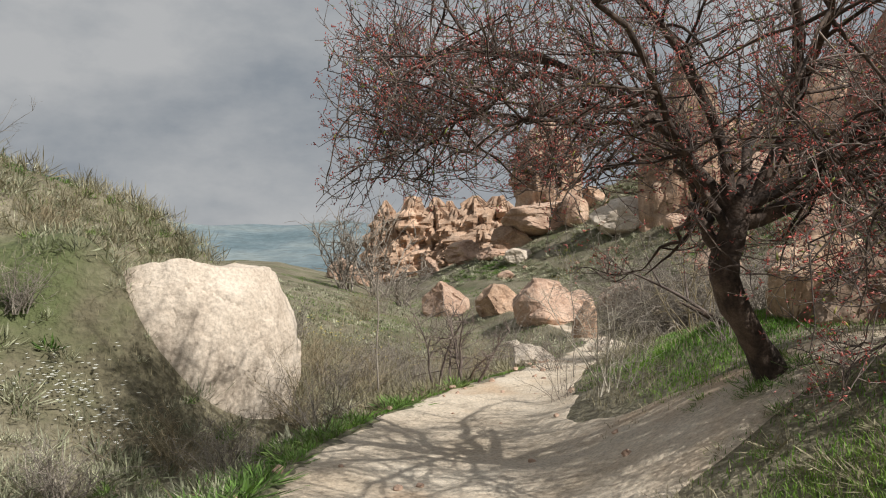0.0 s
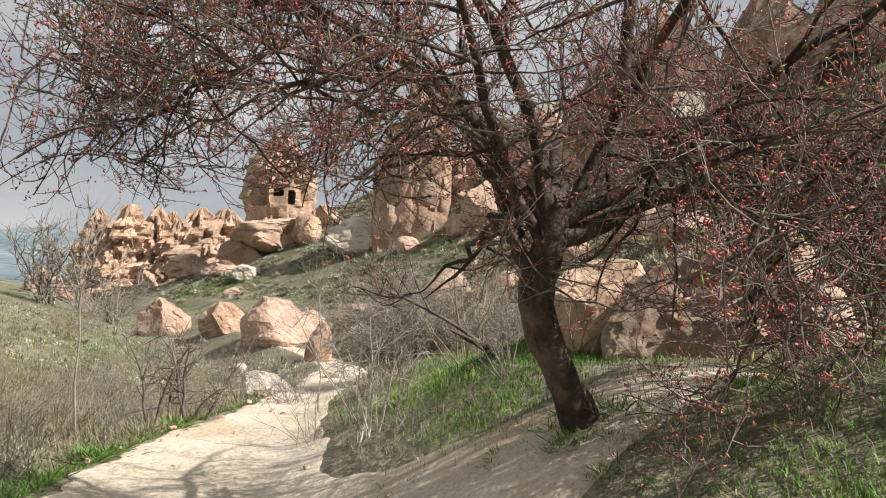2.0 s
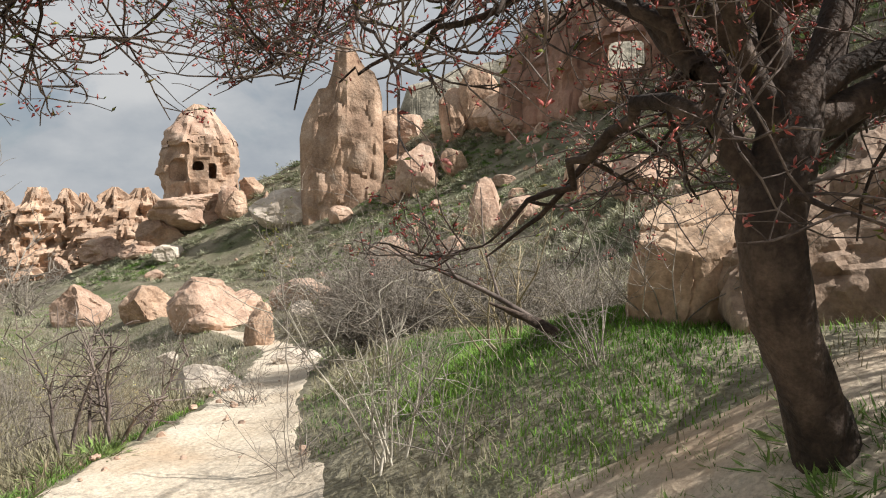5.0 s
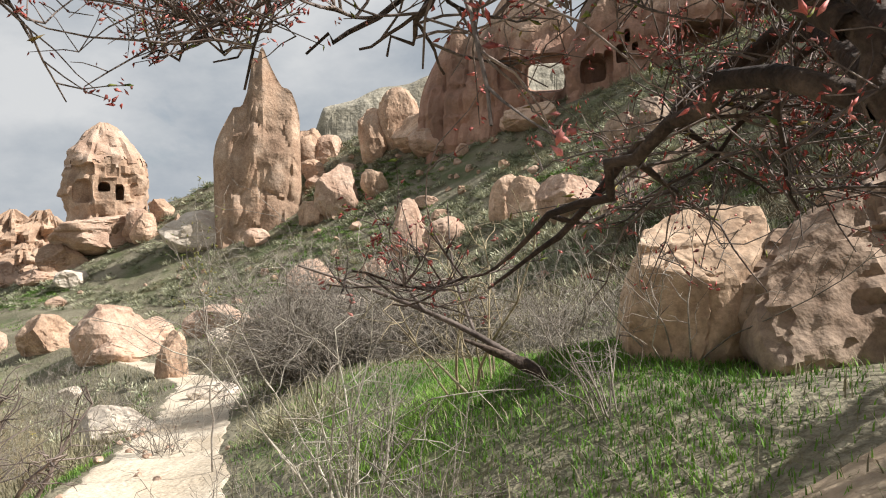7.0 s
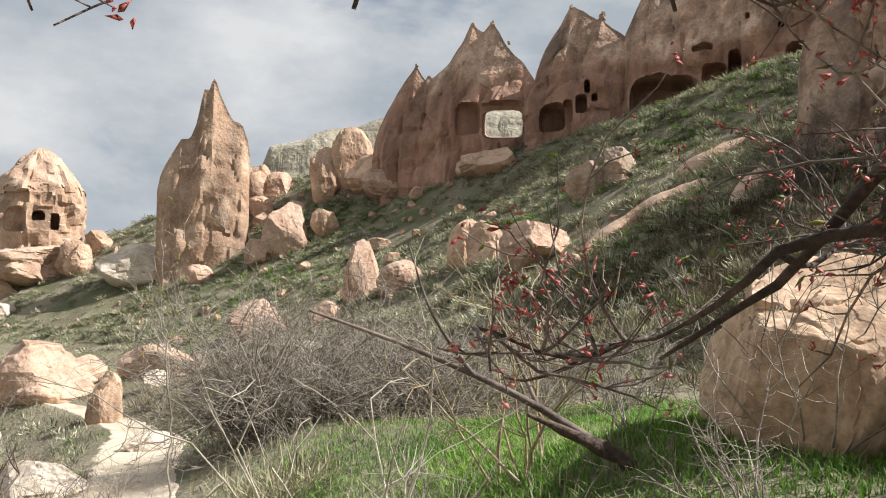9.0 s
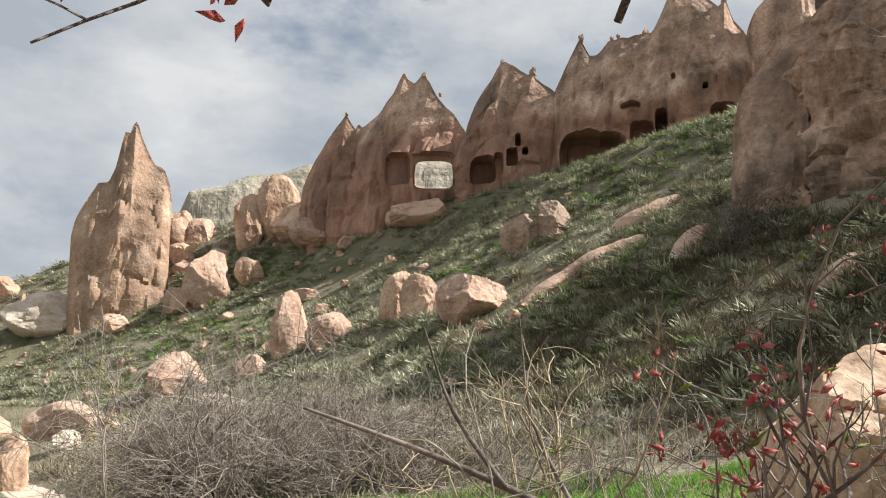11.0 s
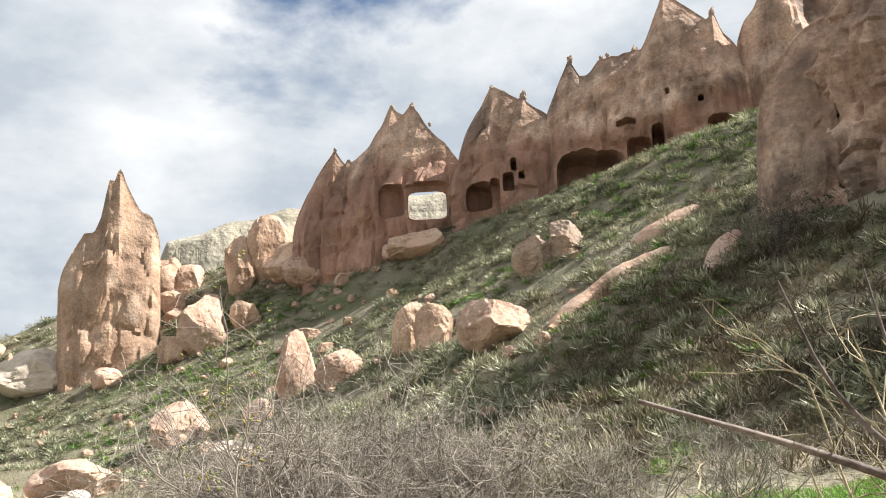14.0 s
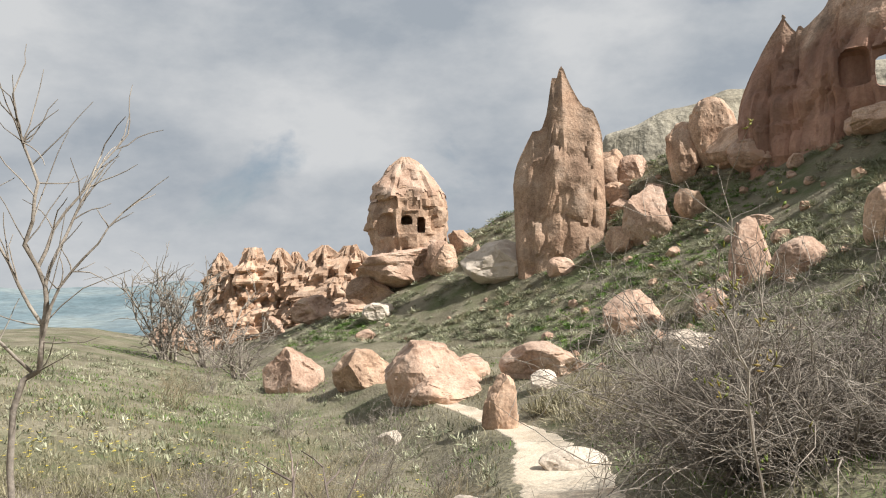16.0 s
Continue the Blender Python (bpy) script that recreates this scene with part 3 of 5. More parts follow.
def cliff(name, line, s0, s1, tops, thick, mat, label, seed, category="rock cone", group="", flute=0.42, rough=0.36, rows=54, step=0.13):
    """A wall of rock along a plan line: steep below, drawn together above into peaks (distance, top, slope before, slope after, half width of a flat top)."""
    off = Vector((seed * 3.7, seed * 1.9, seed * 2.3))
    d = np.linspace(s0, s1, int((s1 - s0) / step) + 1)
    c, nrm = along(line, d)
    top = np.full(len(d), -99.0)
    for ps, pz, kl, kr, flat in tops:
        gap = np.maximum(np.abs(d - ps) - flat, 0)
        top = np.maximum(top, pz - np.where(d < ps, kl, kr) * gap ** 0.92)
    end = np.clip(np.minimum(d - s0, s1 - d) / min(thick, (s1 - s0) * 0.2), 0, 1)
    end = np.sqrt(np.maximum(1 - (1 - end) ** 2, 0.0)) * 0.96 + 0.04
    top = top - (1 - end) * thick * 0.9
    bm = bmesh.new()
    rings = []
    fs = np.concatenate([np.linspace(0, 1, rows) ** 0.9, np.linspace(1, 0, 22)[1:]])
    for i in range(len(d)):
        side = -nrm[i] if nrm[i][0] > 0 else nrm[i]
        foot = h1(*(c[i] + side * thick)) - 1.2
        zt = max(foot + 1.6, top[i] + 0.12 * noise.noise(Vector((d[i] * 2.1, seed, 0.3))))
        ring = []
        for k, f in enumerate(fs):
            z = foot + (zt - foot) * f
            w = thick * end[i] * min(1.0 - 0.18 * f, ((1 - f) / 0.5) ** 0.8 * 0.91)
            q = Vector((c[i][0], c[i][1], z))
            amp = min(1.0, (1 - f) * 3.5) * (0.35 + 0.65 * end[i])
            n = fbm(Vector((q.x * 0.55, q.y * 0.55, z * 0.10)) + off, 4) * flute + fbm(q * 0.42 + off, 5) * rough
            n -= max(0.0, 0.10 - abs(noise.noise(Vector((q.x * 0.8, q.y * 0.8, z * 0.16)) - off))) * flute * 5
            n += 0.10 * noise.noise(Vector((q.x * 0.3, q.y * 0.3, z * 1.5 + seed))) + 0.05 * fbm(q * 2.4 + off, 3)
            n += 0.10 * (noise.cell(Vector((q.x * 0.8, q.y * 0.8, z * 0.6)) + off) - 0.5)
            vd = noise.voronoi(Vector((q.x * 0.6, q.y * 0.6, z * 0.35)) + off)[0]
            n += 0.30 * (0.4 - vd[0]) - 1.3 * max(0.0, 0.10 - (vd[1] - vd[0]))
            w = max(0.09, w + n * amp)
            if k >= rows:
                w = -w * 0.9
            u = side * w
            ring.append(bm.verts.new((q.x + u[0], q.y + u[1], z)))
        rings.append(ring)
    m = len(fs)
    for a, b in zip(rings, rings[1:]):
        for k in range(m):
            bm.faces.new((a[k], a[(k + 1) % m], b[(k + 1) % m], b[k]))
    bm.faces.new(rings[0])
    bm.faces.new(list(reversed(rings[-1])))
    bmesh.ops.recalc_face_normals(bm, faces=bm.faces)
    return tagged(finish(name, bm, mat), label, category, group)


def on_ridge(d):
    return [float(v) for v in along(RIDGE, np.array([d]))[0][0]]


# ---- cliff ----
def stones_on(ob, spots, mat):
    """Small dark cap stones, parts of the cone that they crown."""
    for i, (x, y, z, r) in enumerate(spots):
        bm = bmesh.new()
        r *= 0.62
        bmesh.ops.create_icosphere(bm, subdivisions=2, radius=r)
        bulge(bm, r * 0.6, 1.2 / r, i + x)
        for v in bm.verts:
            v.co.z *= 1.5
        o = finish("cap_stone", bm, mat, (x, y, z - 0.14))
        o.parent, o.matrix_parent_inverse = ob, ob.matrix_world.inverted()


hc = Vector((17.8, 61.0, 0))
dv = Vector((EYE[0] - 17.8, EYE[1] - 61.0, 0)).normalized()
sv = Vector((-dv.y, dv.x, 0))
hs = chimney("cave_dwelling", 17.8, 61.0, 2.6, 6.7, M_PINK, "fairy chimney with carved cave rooms on a rock plinth", 3,
             ((0, 1.02), (0.45, 1.0), (0.62, 0.96), (0.72, 0.82), (0.85, 0.54), (0.95, 0.3), (1, 0.12)), flute=0.07, rough=0.06, crag=0.0, category="cave dwelling", base=3.7, sink=0.8)


def on_house(u, z):
    q = hc + dv * (2.3 if z < 8.4 else 1.1) + sv * u
    return (q.x, q.y, z + 0.38)


carve(hs, [cutter(on_house(-0.05, 5.75), EYE, 0.75, 0.65, 2.0, 1, arch=0.6), cutter(on_house(0.85, 5.4), EYE, 0.52, 1.05, 2.0, 2, arch=0.1),
           cutter(on_house(-1.35, 5.5), EYE, 1.3, 1.6, 0.9, 3), cutter(on_house(1.75, 5.5), EYE, 0.7, 1.2, 0.7, 5), cutter(on_house(0.15, 9.0), EYE, 0.5, 0.55, 0.9, 4, ahead=1.2),
           cutter(on_house(-0.85, 6.9), EYE, 0.6, 0.9, 0.35, 6), cutter(on_house(0.45, 6.8), EYE, 0.9, 0.95, 0.3, 7), cutter(on_house(0.3, 5.55), EYE, 2.0, 1.5, 0.12, 8)])
for i, (u, f, w, h) in enumerate([(-0.2, 1.2, 7.0, 2.3), (-2.4, 2.2, 3.6, 1.8), (1.9, 2.6, 2.3, 1.9), (3.2, 1.5, 2.0, 1.4), (-3.8, 2.5, 3.0, 1.0)]):
    q = hc + sv * u + dv * f
    boulder("rock_plinth", q.x, q.y, w, w * 0.8, h, M_PINK if i % 2 else M_PALE, "worn tuff plinth below the cave rooms", 130 + i, rough=0.08, cuts=4, category="rock", group="plinth rocks", sub=5)
# the pale crust that still hangs over the carved rooms
crust = chimney("crust", 17.8, 61.0, 2.67, 6.75, M_PALE, "", 3, ((0, 1.02), (0.45, 1.0), (0.62, 0.96), (0.72, 0.82), (0.85, 0.54), (0.95, 0.3), (1, 0.12)), flute=0.07, rough=0.06, crag=0.0, base=3.7, sink=0.8, category="")
cb = bmesh.new()
cb.from_mesh(crust.data)
bmesh.ops.delete(cb, geom=[f for f in cb.faces if f.calc_center_median().z < 4.1 + 0.9 * noise.noise(Vector((f.calc_center_median().x * 1.5, f.calc_center_median().y * 1.5, 2.0))) or f.calc_center_median().z > 6.2], context="FACES")
cb.to_mesh(crust.data)
cb.free()
crust.parent, crust.matrix_parent_inverse = hs, hs.matrix_world.inverted()
crust["label"] = "pale hanging crust of harder rock"
cliff("rock_spire", [(20.6, 49.85), (24.3, 47.55)], -0.15, 4.75,
      [(2.75, 13.4, 3.0, 3.0, 0.08), (2.6, 12.8, 5.0, 2.0, 0.4), (1.4, 10.0, 1.6, 2.0, 0.35), (0.9, 8.6, 1.0, 1.0, 0.5), (3.85, 11.0, 2.0, 1.2, 0.5)],
      1.25, M_PINK, "tall leaning spire of reddish tuff", 7, category="rock spire", flute=0.16, rough=0.16)
chimney("rock_buttress", 23.7, 48.6, 1.1, 5.6, M_PALE, "pale broken buttress leaning on the spire", 8, ((0, 1.2), (0.5, 0.8), (0.85, 0.5), (1, 0.25)), flute=0.16, rough=0.14, category="rock")
RIDGE = [(30.6, 42.5), (32.8, 37.5), (33.7, 31.0), (35.3, 26.0), (36.0, 22.0), (37.5, 18.5), (41.0, 14.5)]
ROW = "weathered brown tuff peaks joined in the cliff row"
arch = cliff("arch_rock", RIDGE, -0.9, 9.7, [(1.78, 14.3, 1.3, 1.5, 0.0), (2.55, 13.65, 1.5, 1.0, 0.0), (5.2, 16.2, 1.55, 0.9, 0.05), (6.45, 16.05, 0.8, 1.5, 0.05), (4.5, 12.3, 2.2, 0.4, 4.2)],
             1.9, M_RIDGE, "cliff cone pierced by a carved archway", 9)
carve(arch, [cutter((32.4, 35.3, 10.3), EYE, 2.1, 1.5, 11.0, 1, ahead=6.0, arch=0.05, pitch=0.22), cutter((31.12, 36.61, 10.65), EYE, 1.35, 1.75, 0.9, 1, arch=0.1),
             cutter((31.4, 34.59, 10.68), EYE, 2.9, 1.5, 1.0, 2, arch=0.1),
             cutter((31.35, 34.95, 12.68), EYE, 1.6, 0.8, 0.25, 3, arch=0.5)])
domed = cliff("rock_cone", RIDGE, 9.0, 14.7, [(11.4, 15.8, 1.3, 0.75, 0.15), (12.9, 15.0, 1.5, 3.0, 0.08), (11.7, 13.5, 2.0, 0.3, 2.4)],
              1.9, M_RIDGE, "domed tuff cone with small carved windows", 23, category="rock cone", group="cliff cones")
carve(domed, [cutter((31.83, 31.52, 10.04), EYE, 1.3, 1.4, 1.6, 4, arch=0.3),
              cutter((32.24, 29.73, 11.29), EYE, 0.28, 0.6, 1.1, 5, arch=0.2),
              cutter((32.15, 30.01, 10.49), EYE, 0.55, 0.95, 1.1, 6, arch=0.05),
              cutter((32.35, 29.39, 10.73), EYE, 0.3, 0.42, 1.0, 7, arch=0.2),
              cutter((31.95, 30.66, 10.22), EYE, 0.5, 1.2, 1.0, 8, arch=0.2)])
cave_wall = cliff("rock_wall", RIDGE, 13.6, 23.8, [(15.33, 16.4, 1.65, 2.0, 0.05), (17.9, 16.1, 0.9, 0.5, 1.1), (20.12, 18.7, 2.1, 1.15, 0.0), (22.1, 17.2, 2.5, 3.2, 0.05), (19.0, 15.5, 1.5, 1.0, 4.2)],
                  2.0, M_RIDGE, "tall tuff wall with wide caves at its foot", 27, category="rock wall", group="cliff cones")
carve(cave_wall, [cutter((33.19, 26.77, 10.5), EYE, 2.2, 2.0, 2.4, 9, arch=0.4),
                  cutter((33.51, 25.76, 10.48), EYE, 1.9, 1.7, 2.6, 10, arch=0.5),
                  cutter((33.82, 24.12, 10.93), EYE, 1.1, 1.3, 1.2, 11, arch=0.15),
                  cutter((33.97, 23.27, 11.27), EYE, 0.55, 1.6, 2.0, 12, arch=0.05),
                  cutter((34.25, 21.66, 10.32), EYE, 2.2, 0.5, 1.4, 13, arch=0.2),
                  cutter((33.29, 26.46, 13.7), EYE, 1.2, 0.55, 0.9, 14, arch=0.5),
                  cutter((34.06, 22.71, 13.46), EYE, 0.2, 0.3, 0.8, 15, arch=0.35),
                  cutter((34.74, 20.51, 11.51), EYE, 1.6, 0.7, 0.9, 16, arch=0.4),
                  cutter((33.73, 24.62, 12.27), EYE, 0.9, 0.35, 0.4, 17, arch=0.5),
                  cutter((34.36, 21.39, 12.65), EYE, 0.25, 0.3, 0.8, 18, arch=0.35)])
peaks = cliff("rock_peaks", RIDGE, 22.9, 31.0, [(25.23, 19.5, 1.8, 1.3, 0.0), (27.0, 18.6, 0.6, 0.5, 0.5), (28.33, 19.9, 1.3, 1.2, 0.0), (27.4, 17.6, 1.7, 0.3, 2.8)],
              2.2, M_RIDGE, ROW, 29, category="rock cone", group="cliff cones")
carve(peaks, [cutter((35.24, 19.34, 11.06), EYE, 1.5, 0.7, 0.9, 19, arch=0.4)])
stones_on(arch, [(*on_ridge(1.78), 14.4, 0.14), (*on_ridge(5.2), 16.25, 0.2), (*on_ridge(6.45), 16.1, 0.22), (*on_ridge(7.5), 14.9, 0.14), (*on_ridge(3.4), 13.7, 0.15)], M_DARKROCK)
stones_on(domed, [(*on_ridge(11.3), 15.9, 0.2), (*on_ridge(12.95), 15.2, 0.26)], M_DARKROCK)
stones_on(cave_wall, [(*on_ridge(15.4), 16.55, 0.22), (*on_ridge(16.9), 16.3, 0.17), (*on_ridge(17.2), 16.4, 0.14), (*on_ridge(18.5), 16.3, 0.22), (*on_ridge(20.12), 18.75, 0.13), (*on_ridge(20.7), 17.9, 0.12), (*on_ridge(22.1), 17.25, 0.22)], M_DARKROCK)
stones_on(peaks, [(*on_ridge(25.23), 19.6, 0.2), (*on_ridge(28.33), 20.0, 0.17)], M_DARKROCK)
boulder("rock_apron", 30.9, 34.9, 5.2, 3.4, 1.1, M_PALE, "smooth pale tuff apron below the archway", 97, cuts=1, rough=0.05, sub=5, rz=75, category="rock", sink=0.5)
# the large capped cone above the shaded bank, and its flank
cliff("rock_cone", [(23.0, 12.0), (25.5, 8.2), (27.0, 4.0)], 0.1, 9.9,
      [(5.3, 17.6, 3.0, 1.5, 0.95), (5.2, 16.2, 4.0, 2.0, 1.5), (2.9, 13.9, 1.7, 0.3, 0.7), (1.3, 11.6, 2.2, 0.2, 0.3), (7.5, 13.8, 0.3, 1.0, 0.2), (8.6, 12.5, 0.5, 2.0, 0.2)],
      2.9, M_CLIFF, "large weathered tuff cone with a dark cap", 31, category="rock cone", flute=0.5, rough=0.45)
cliff("rock_outcrop", [(19.8, 14.9), (22.5, 12.0), (24.5, 9.0)], 0.75, 7.6,
      [(1.95, 8.8, 3.0, 0.1, 0.15), (2.9, 9.3, 0.6, 0.1, 0.3), (4.3, 10.5, 0.8, 0.2, 0.2), (5.5, 11.3, 0.9, 0.3, 0.8)],
      1.7, M_CLIFF, "smooth tuff flank at the foot of the big cone", 60, category="rock outcrop", group="outcrops", flute=0.55, rough=0.4)
chimney("rock_outcrop", 21.5, 11.6, 1.6, 3.9, M_CLIFF, "smooth tuff flank at the foot of the big cone", 64, ((0, 1.15), (0.5, 1.0), (0.82, 0.7), (1, 0.25)), flute=0.14, group="outcrops", category="rock outcrop")
chimney("rock_cone", 40.0, 5.0, 4.0, 9.6, M_CLIFF, "distant tuff cones on the upper slope", 36, base=9.0, group="upper cones")
chimney("rock_cone", 36.5, 7.3, 1.6, 8.2, M_CLIFF, "distant tuff cones on the upper slope", 37, base=9.0, group="upper cones")
# cones at the end of the ridge
for i, (x, y, r, tz, b) in enumerate([(7.3, 79.0, 1.6, 5.4, -1.5), (9.5, 78.5, 2.1, 5.7, -1.2), (8.4, 77.5, 1.6, 3.3, -1.2), (11.9, 77.5, 1.8, 5.6, -0.8), (13.2, 76.5, 1.6, 4.4, -0.5), (13.7, 78.0, 1.4, 5.3, -0.5),
                                       (15.4, 76.5, 2.2, 5.7, 0.0), (17.1, 76.0, 1.9, 5.6, 0.5), (18.4, 75.2, 1.7, 5.1, 0.5), (15.6, 74.0, 1.8, 3.0, 0.2), (12.8, 75.0, 1.4, 2.0, -0.5), (17.0, 73.0, 1.9, 2.6, 0.4)]):
    chimney("rock_cone", x, y, r, tz - b, M_PINK, "cluster of reddish fairy chimneys at the ridge end", 140 + i, [((0, 1.5), (0.35, 1.3), (0.6, 1.05), (0.85, 0.55), (1, 0.12)), ((0, 1.3), (0.5, 1.2), (0.75, 0.95), (0.8, 0.6), (1, 0.3)), ((0, 1.6), (0.3, 1.2), (0.55, 0.7), (0.8, 0.5), (1, 0.2))][i % 3],
            flute=0.3, rough=0.3, crag=0.16, lean=(0.5 * math.sin(i * 2.1), 0), rings=40, seg=48, group="ridge end chimneys", base=b, category="fairy chimney")
for i, (x, y, w, h) in enumerate([(12.6, 66.0, 4.0, 1.8), (3.0, 72.0, 3.0, 2.2), (5.0, 73.5, 2.0, 1.2), (10.0, 70.0, 2.2, 1.6)]):
    boulder("boulder", x, y, w, w * 0.8, h, M_PALE, "weathered tuff block on the ridge", 160 + i, rough=0.12, group="ridge blocks")


# the layered table mountain far behind
def mesa():
    az = np.radians(np.linspace(14, 72, 420))
    deg = np.degrees(az)
    top = np.interp(deg, [14, 20, 23, 27, 29.3, 30.3, 34, 38, 45, 55, 72], [6, 12, 17, 26, 34, 46, 51, 55, 60, 63, 66])
    rows = []
    prof = [(0.0, 0.0), (12, 0.05), (60, 0.35), (92, 0.52), (95, 0.60), (98, 0.70), (101, 0.71), (103, 0.82), (106, 0.83), (108, 0.95), (112, 1.0), (160, 1.0)]
    for back_m, share in prof:
        r = 150 + back_m + 4 * np.sin(deg * 0.3) + 0.8 * np.sin(deg * 1.3) + 0.25 * np.sin(deg * 5.1 + back_m)
        z = -16 + (top + 16) * share + 0.5 * np.sin(deg * 1.7) * share
        rows.append(np.stack([np.sin(az) * r * 1.0, np.cos(az) * r, z], -1))
    v = np.concatenate(rows)
    n = len(az)
    ix = np.arange(len(v)).reshape(len(prof), n)
    q = np.stack([ix[:-1, :-1], ix[1:, :-1], ix[1:, 1:], ix[:-1, 1:]], -1).reshape(-1, 4)
    ob = fast_mesh("mesa", v, q, M_MESA, False)
    return tagged(ob, "pale layered table mountain behind the valley", "mountain", kind="structure")


mesa()


def distance_hills():
    """The valley floor and the hills across it, with the haze put into their colour."""
    az = np.radians(np.linspace(-75, 40, 140))
    deg = np.degrees(az)
    rows = []
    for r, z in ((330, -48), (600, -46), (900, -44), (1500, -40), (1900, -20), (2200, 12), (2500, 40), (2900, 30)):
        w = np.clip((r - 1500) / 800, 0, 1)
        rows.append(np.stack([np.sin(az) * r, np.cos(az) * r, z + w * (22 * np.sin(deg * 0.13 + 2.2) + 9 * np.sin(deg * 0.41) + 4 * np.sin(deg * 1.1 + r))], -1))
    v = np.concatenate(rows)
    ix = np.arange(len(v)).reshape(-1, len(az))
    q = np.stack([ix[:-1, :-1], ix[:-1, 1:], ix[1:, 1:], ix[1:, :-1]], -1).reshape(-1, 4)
    ob = fast_mesh("backdrop", v, q, M_HAZE_TINT, True)
    return tagged(ob, "hills across the far valley, blue haze painted into their colour", "hills", kind="structure")


distance_hills()


# ---- plants ----
def tubes(lines, sides):
    """One mesh's arrays for many tapered tubes: each line is (points, radii)."""
    V, F, n0 = [], [], 0
    ang = np.arange(sides) * 2 * math.pi / sides
    ca_, sa_ = np.cos(ang), np.sin(ang)
    for pts, rad in lines:
        p = np.asarray(pts, float)
        d = np.gradient(p, axis=0)
        d /= np.linalg.norm(d, axis=1, keepdims=True) + 1e-9
        ref = np.array([0.0, 0.0, 1.0]) if abs(d[0, 2]) < 0.9 else np.array([1.0, 0.0, 0.0])
        a = np.cross(d, ref)
        a /= np.linalg.norm(a, axis=1, keepdims=True) + 1e-9
        b = np.cross(d, a)
        r = np.asarray(rad, float)[:, None, None]
        ring = p[:, None, :] + r * (ca_[None, :, None] * a[:, None, :] + sa_[None, :, None] * b[:, None, :])
        m = len(p)
        V.append(ring.reshape(-1, 3))
        i = np.arange(m - 1)[:, None] * sides
        j = np.arange(sides)[None, :]
        k = (np.arange(sides)[None, :] + 1) % sides
        F.append((np.stack([i + j, i + k, i + sides + k, i + sides + j], -1).reshape(-1, 4)) + n0)
        n0 += m * sides
    return np.concatenate(V), np.concatenate(F)


def grow(r, start, way, length, n, bend, droop):
    """A crooked shoot: n points from start along way."""
    p, d = Vector(start), Vector(way).normalized()
    pts = [tuple(p)]
    for _ in range(n - 1):
        d = (d + Vector((r.gauss(0, bend), r.gauss(0, bend), r.gauss(0, bend) + droop))).normalized()
        p = p + d * (length / (n - 1))
        pts.append(tuple(p))
    return pts, d


def taper(a, b, n):
    return [a + (b - a) * i / (n - 1) for i in range(n)]


def buds(spots, size, r, flat=0.6):
    """Small pointed buds (six-sided points) at spots."""
    V, F = [], []
    for (x, y, z) in spots:
        s = size * r.uniform(0.6, 1.5)
        d = Vector((r.gauss(0, 1), r.gauss(0, 1), r.gauss(0.3, 1))).normalized()
        a = d.orthogonal().normalized()
        b = d.cross(a)
        c = Vector((x, y, z))
        k = len(V)
        V += [c - d * s * 0.4, c + a * s * flat + d * s * 0.3, c + (b - a) * 0.6 * s * flat + d * s * 0.3, c - (a + b) * 0.6 * s * flat + d * s * 0.3, c + d * s * 1.7]
        F += [(k, k + 1, k + 2), (k, k + 2, k + 3), (k, k + 3, k + 1), (k + 4, k + 2, k + 1), (k + 4, k + 3, k + 2), (k + 4, k + 1, k + 3)]
    return [tuple(v) for v in V], F


def under(ob, parent, label=""):
    ob.parent = parent
    ob.matrix_parent_inverse = parent.matrix_world.inverted()
    if label:
        ob["label"] = label
    return ob


def clear_of_walk(p):
    """True where a twig would not touch someone on the path."""
    x, y, z = p
    if x < 0.05 or (z < 1.3 and x < 4.2 and y > 4.95 and not (y > 6.1 and z > 1.05)) or z < h1(x, y) + 0.06:
        return False
    if x > 1.2 and y > 6.95 + 0.12 * (x - 1.15) and z < 1.5 + 0.6 * math.hypot(x - 1.15, y - 6.9):
        return False
    d_ = math.hypot(x - 1.15, y - 6.9)
    if x > 1.2 and y > 6.9 - 0.12 * (x - 1.15) and d_ < 3.3 and 1.47 + 0.33 * d_ < z < 1.5 + 0.78 * d_:
        return False
    cx = np.interp(y, [-1, 0, 2, 4.5, 6.4, 8.3], [0, 0, 0.18, 0.85, 1.2, 1.34])
    return z > 1.84 or y > 9.2 or abs(x - cx) > 0.5


def room_for(nth, c):
    """Where the shoots of the nth limb may grow: the last ones overhang the path."""
    if nth < 22:
        return clear_of_walk(c)
    if nth == 22:
        return c[0] > 1.6 and c[2] > 1.85 and c[1] < 6.87 - 0.15 * (c[0] - 1.15)
    if nth == 25:
        return c[0] > 2.0 and c[2] > 1.7 and c[1] < 6.58
    return c[0] > 1.55 and c[2] > max(2.02, 1.47 + 0.66 * math.hypot(c[0] - 1.2, c[1] - 7.0))


